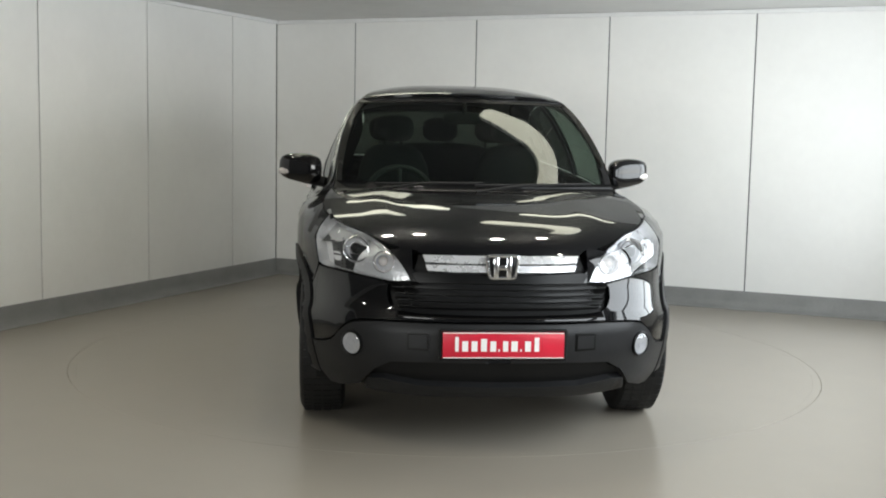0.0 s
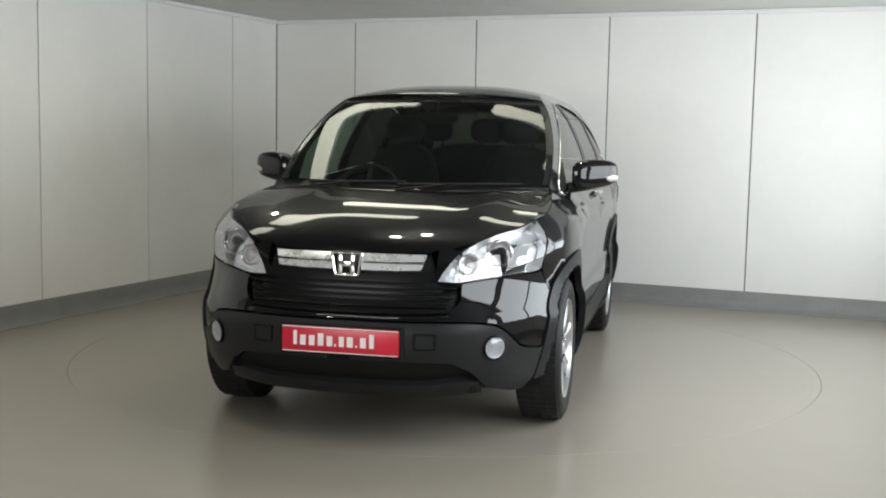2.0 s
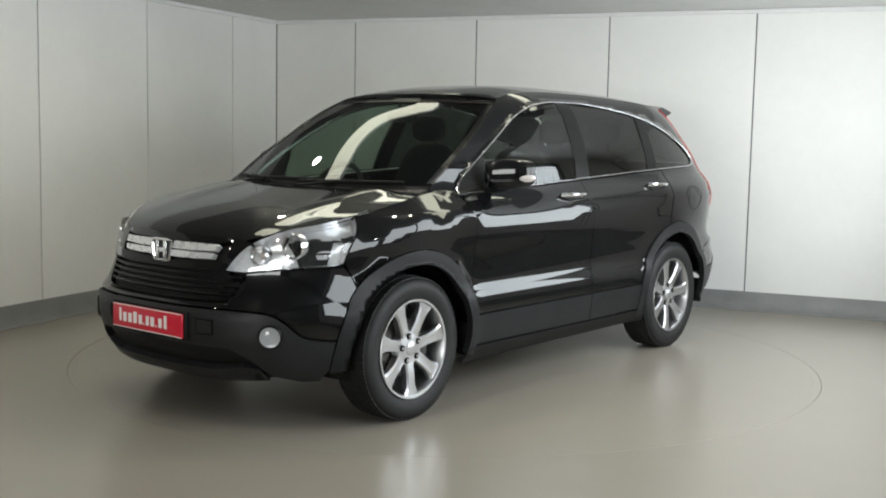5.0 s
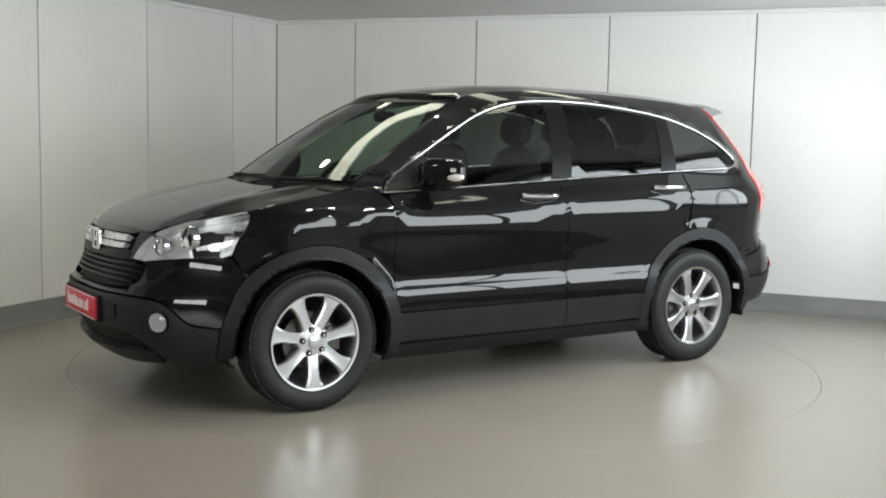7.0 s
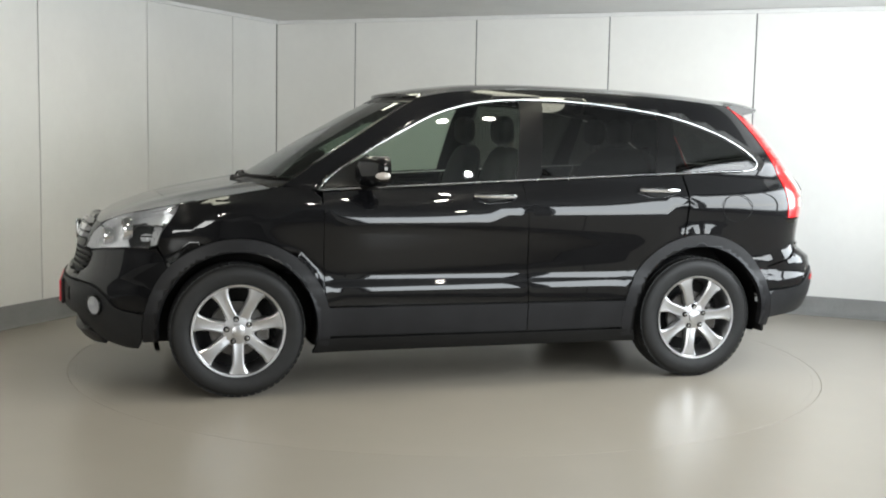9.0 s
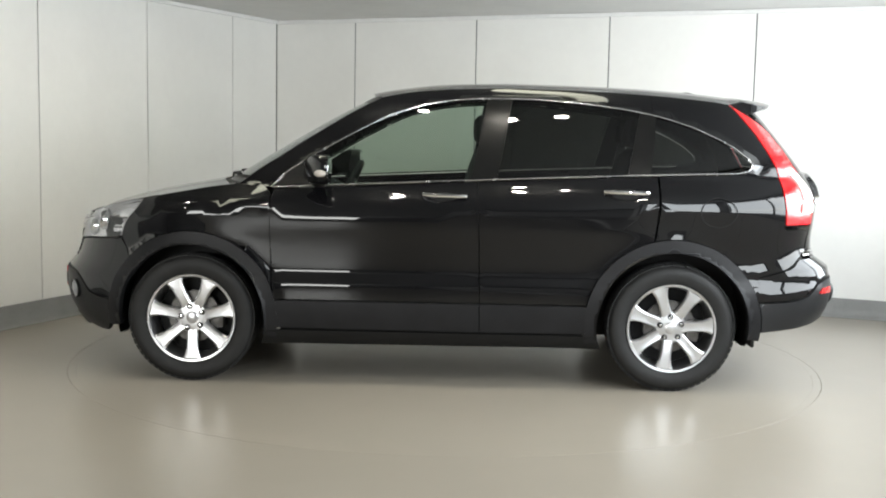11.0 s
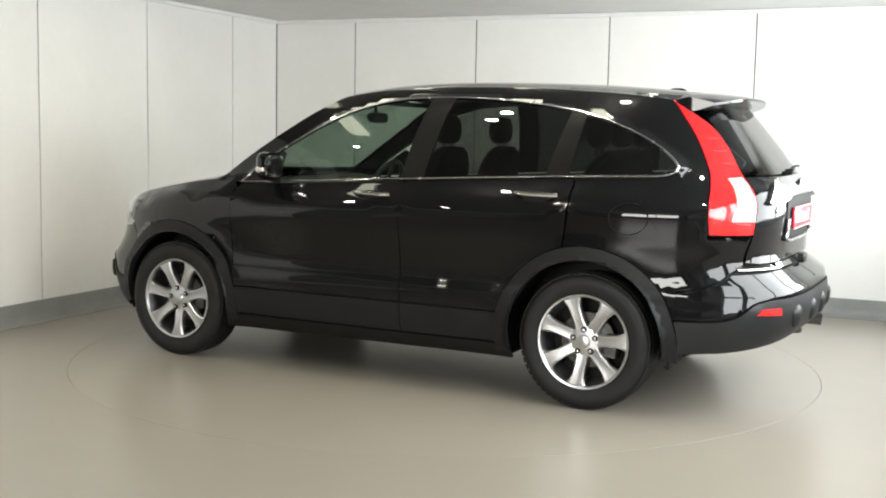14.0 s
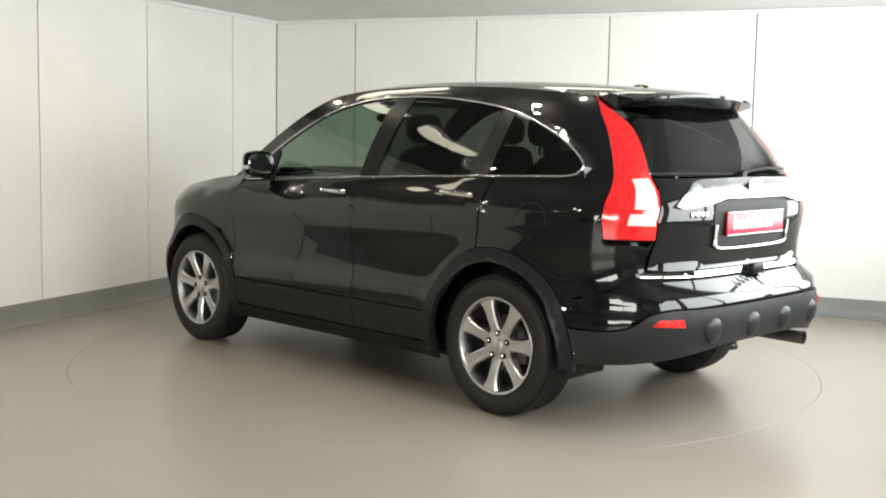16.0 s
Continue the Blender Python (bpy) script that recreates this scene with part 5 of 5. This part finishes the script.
def build_wheel():
    """A tyre on a seven-spoke alloy, its hub on the y axis, outer face towards +y."""
    w = new("wheel")
    w.parent = car
    prof = [(0.236, -0.092), (0.262, -0.104), (0.305, -0.108), (0.333, -0.095), (0.344, -0.073), (0.3475, -0.04), (0.348, 0), (0.3475, 0.04), (0.344, 0.073), (0.333, 0.095),
            (0.320, 0.104), (0.306, 0.108), (0.293, 0.109), (0.278, 0.1065), (0.260, 0.102), (0.243, 0.093), (0.236, 0.088), (0.236, -0.092)]
    bm = bmesh.new()
    lathe(bm, prof, 72)
    bmesh.ops.recalc_face_normals(bm, faces=bm.faces)
    part("tyre", bm, RUBBER, w, "black rubber tyre", angle=50)
    # tread blocks
    bm = bmesh.new()
    for k in range(60):
        a = 2 * math.pi * k / 60
        m = Matrix.Rotation(-a, 4, "Y")
        for y0, y1, tw in ((-0.088, -0.050, 0.12), (-0.042, -0.006, -0.1), (0.006, 0.042, 0.1), (0.050, 0.088, -0.12)):
            box(bm, 0.340, 0.3505 if abs(y0 + y1) < 0.1 else 0.347, y0, y1, -0.0145, 0.0145, 0, m)
    part("tread", bm, RUBBER, w, smooth=False)
    rim = [(0.236, 0.092), (0.243, 0.098), (0.241, 0.102), (0.231, 0.100), (0.225, 0.088), (0.220, 0.055), (0.214, 0.0), (0.216, -0.09)]
    bm = bmesh.new()
    lathe(bm, rim, 72)
    bmesh.ops.recalc_face_normals(bm, faces=bm.faces)
    rm = part("rim", bm, ALLOY, w, "silver seven-spoke alloy rim", angle=40)
    for k in range(7):
        a = 2 * math.pi * (k + 0.25) / 7
        bm = bmesh.new()
        rows = []
        for r, wd, y, d in ((0.050, 0.034, 0.072, 0.045), (0.085, 0.0285, 0.078, 0.045), (0.13, 0.0275, 0.086, 0.042), (0.175, 0.0305, 0.090, 0.036), (0.207, 0.040, 0.093, 0.030), (0.231, 0.058, 0.093, 0.020)):
            rows.append([bm.verts.new((r, yy, zz)) for yy, zz in ((y - d, -wd), (y - 0.007, -wd), (y, -wd * 0.72), (y - 0.003, 0), (y, wd * 0.72), (y - 0.007, wd), (y - d, wd))])
        for p, q in zip(rows, rows[1:]):
            for j in range(7):
                bm.faces.new((p[j], p[(j + 1) % 7], q[(j + 1) % 7], q[j]))
        bmesh.ops.rotate(bm, verts=bm.verts, cent=(0, 0, 0), matrix=Matrix.Rotation(-a, 3, "Y"))
        bmesh.ops.recalc_face_normals(bm, faces=bm.faces)
        part("spoke", bm, ALLOY, rm, angle=30)
    bm = bmesh.new()
    lathe(bm, [(0.086, 0.03), (0.086, 0.062), (0.080, 0.072), (0.050, 0.077), (0.034, 0.078), (0.032, 0.084), (0.024, 0.088), (0.001, 0.089)], 40)
    bmesh.ops.recalc_face_normals(bm, faces=bm.faces)
    part("hub", bm, ALLOY, rm)
    for k in range(5):
        a = 2 * math.pi * (k + 0.1) / 5
        bm = bmesh.new()
        lathe(bm, [(0.0155, 0.060), (0.0155, 0.0800), (0.0125, 0.0815), (0.0115, 0.076), (0.0095, 0.076), (0.009, 0.083), (0.0005, 0.084)], 14)
        for v in bm.verts:
            v.co += Vector((0.061 * math.cos(a), 0, 0.061 * math.sin(a)))
        bmesh.ops.recalc_face_normals(bm, faces=bm.faces)
        part("wheel_nut", bm, MATT_BLACK, rm)
        bm = bmesh.new()
        lathe(bm, [(0.0088, 0.070), (0.0088, 0.085), (0.007, 0.0875), (0.0005, 0.0885)], 6)
        for v in bm.verts:
            v.co += Vector((0.061 * math.cos(a), 0, 0.061 * math.sin(a)))
        bmesh.ops.recalc_face_normals(bm, faces=bm.faces)
        part("nut_head", bm, CHROME, rm)
    bm = bmesh.new()
    lathe(bm, [(0.06, 0.025), (0.075, 0.020), (0.142, 0.020), (0.142, -0.005), (0.06, -0.005)], 48)
    bmesh.ops.recalc_face_normals(bm, faces=bm.faces)
    part("brake_disc", bm, DARK_METAL, w)
    bm = bmesh.new()
    lathe(bm, [(0.214, -0.055), (0.10, -0.06), (0.0005, -0.06)], 40)
    part("drum_back", bm, MATT_BLACK, w)
    bm = bmesh.new()
    box(bm, -0.165, -0.095, -0.02, 0.045, -0.06, 0.06, 0.012)
    part("caliper", bm, DARK_METAL, w)
    return w


def place_wheels():
    w = build_wheel()
    w.matrix_basis = pose(1.31, 0.775, 0.349, 0, 0, 0)
    for x, y, turn, spin in ((-1.31, 0.775, 0, -8), (1.31, -0.775, 180, 0), (-1.31, -0.775, 180, 20)):
        copy_thing(w, pose(x, y, 0.349, 0, 0, turn) @ pose(0, 0, 0, 0, spin, 0))


def build_cabin():
    def seat(x, y, wide):
        bm = bmesh.new()
        ellipsoid_box(bm, (x, y, 0.66), (0.27, wide, 0.10), 4, 12)
        s = part("seat", bm, CLOTH, car, "dark charcoal cloth seat")
        bm = bmesh.new()
        ellipsoid_box(bm, (0, 0, 0), (0.075, wide * 0.95, 0.32), 3.6, 12)
        for v in bm.verts:
            p = v.co
            v.co = Vector((x - 0.27 + p.x - 0.24 * (p.z + 0.3), y + p.y * (1 - 0.12 * max(p.z, 0) / 0.32), 0.99 + p.z))
        part("backrest", bm, CLOTH, s)
        return s

    def headrest(s, x, y):
        bm = bmesh.new()
        ellipsoid_box(bm, (x, y, 1.405), (0.05, 0.125, 0.085), 3, 10)
        tube(bm, [(x, y - 0.05, 1.28), (x - 0.003, y - 0.05, 1.36)], 0.007, 6)
        tube(bm, [(x, y + 0.05, 1.28), (x - 0.003, y + 0.05, 1.36)], 0.007, 6)
        part("headrest", bm, CLOTH, s)

    for y in (0.37, -0.37):
        s = seat(0.12, y, 0.25)
        headrest(s, -0.27, y)
    s = seat(-0.80, 0.0, 0.62)
    for y in (0.38, 0.0, -0.38):
        headrest(s, -1.19, y)
    # dashboard
    bm = bmesh.new()
    rows = []
    for k in range(21):
        y = -0.70 + 1.4 * k / 20
        hump = 0.035 * math.exp(-((y + 0.37) / 0.17) ** 2)
        prof = [(1.12, 1.075), (0.95, 1.075 + hump * 0.5), (0.82, 1.065 + hump), (0.74, 1.03 + hump), (0.72, 0.92), (0.76, 0.72), (0.95, 0.62), (1.12, 0.62)]
        rows.append([bm.verts.new((x - 0.10 * (abs(y) / 0.7) ** 3, y, z)) for x, z in prof])
    for a, b in zip(rows, rows[1:]):
        for j in range(7):
            bm.faces.new((a[j], a[j + 1], b[j + 1], b[j]))
    bmesh.ops.recalc_face_normals(bm, faces=bm.faces)
    part("dashboard", bm, DASH, car)
    # steering wheel on the right-hand side
    bm = bmesh.new()
    m = Matrix.Translation((0.58, -0.37, 1.02)) @ Matrix.Rotation(radians(64), 4, "Y")
    tube(bm, [m @ Vector((0.185 * math.cos(a), 0.185 * math.sin(a), 0)) for a in (2 * math.pi * k / 36 for k in range(36))], 0.016, 8, True)
    sw = part("steering_wheel", bm, DASH, car)
    bm = bmesh.new()
    ellipsoid_box(bm, (0, 0, 0), (0.075, 0.085, 0.028), 3, 8)
    for a in (-30, 90, 210):
        e = Vector((0.18 * math.cos(radians(a + 90)), 0.18 * math.sin(radians(a + 90)), 0))
        tube(bm, [e * 0.3, e], 0.014, 6)
    for v in bm.verts:
        v.co = m @ v.co
    part("spokes", bm, DASH, sw)
    # interior mirror and lining
    bm = bmesh.new()
    ellipsoid_box(bm, (0.42, 0.0, 1.47), (0.018, 0.12, 0.033), 3.4, 8)
    tube(bm, [(0.43, 0, 1.49), (0.44, 0, 1.555)], 0.012, 8)
    part("interior_mirror", bm, MATT_BLACK, car)
    bm = bmesh.new()
    rows = []
    for k in range(12):
        x = 0.22 - 1.9 * k / 11
        rows.append([bm.verts.new(roof(x, y * (half(x, f_redge(x)) - 0.03)) - Vector((0, 0, 0.035))) for y in (-1, -0.75, -0.5, 0, 0.5, 0.75, 1)])
    for a, b in zip(rows, rows[1:]):
        for j in range(6):
            bm.faces.new((a[j], a[j + 1], b[j + 1], b[j]))
    part("roof_lining", bm, LINING, car)
    # scuttle with wipers below the screen
    bm = bmesh.new()
    rows = []
    for k in range(21):
        y = -0.72 + 1.44 * k / 20
        rows.append([bm.verts.new((screen(y, z).x + dx, y, z)) for dx, z in ((-0.01, 1.096), (0.03, 1.078), (0.09, 1.070))])
    for a, b in zip(rows, rows[1:]):
        for j in range(2):
            bm.faces.new((a[j], a[j + 1], b[j + 1], b[j]))
    part("scuttle", bm, MATT_BLACK, car)
    for y0, y1 in ((-0.52, 0.02), (-0.02, 0.60)):
        bm = bmesh.new()
        tube(bm, [screen(y0 + (y1 - y0) * k / 6, 1.112 + 0.012 * k / 6) + Vector((0.014, 0, 0.008)) for k in range(7)], 0.008, 6)
        tube(bm, [screen(y0, 1.105) + Vector((0.05, 0, -0.012)), screen(y0 * 0.6 + y1 * 0.4, 1.112) + Vector((0.016, 0, 0.012))], 0.007, 6)
        part("wiper", bm, MATT_BLACK, car)


build_body()
place_wheels()
build_cabin()


# ---------------------------------------------------------------- what moves
def heading(t):
    return -84.68 - 8.906 * t + 0.02617 * t * t - 0.000995 * t ** 3


def motions():
    times = [0.5 * k for k in range(33)]
    walk(car, [(t, pose(0, 0, 0.0005, 0, 0, heading(t)) @ pose(0.067, 0.040, 0)) for t in times])
    walk(turntable, [(t, pose(0, 0, 0, 0, 0, heading(t) + 84.68)) for t in times])


motions()
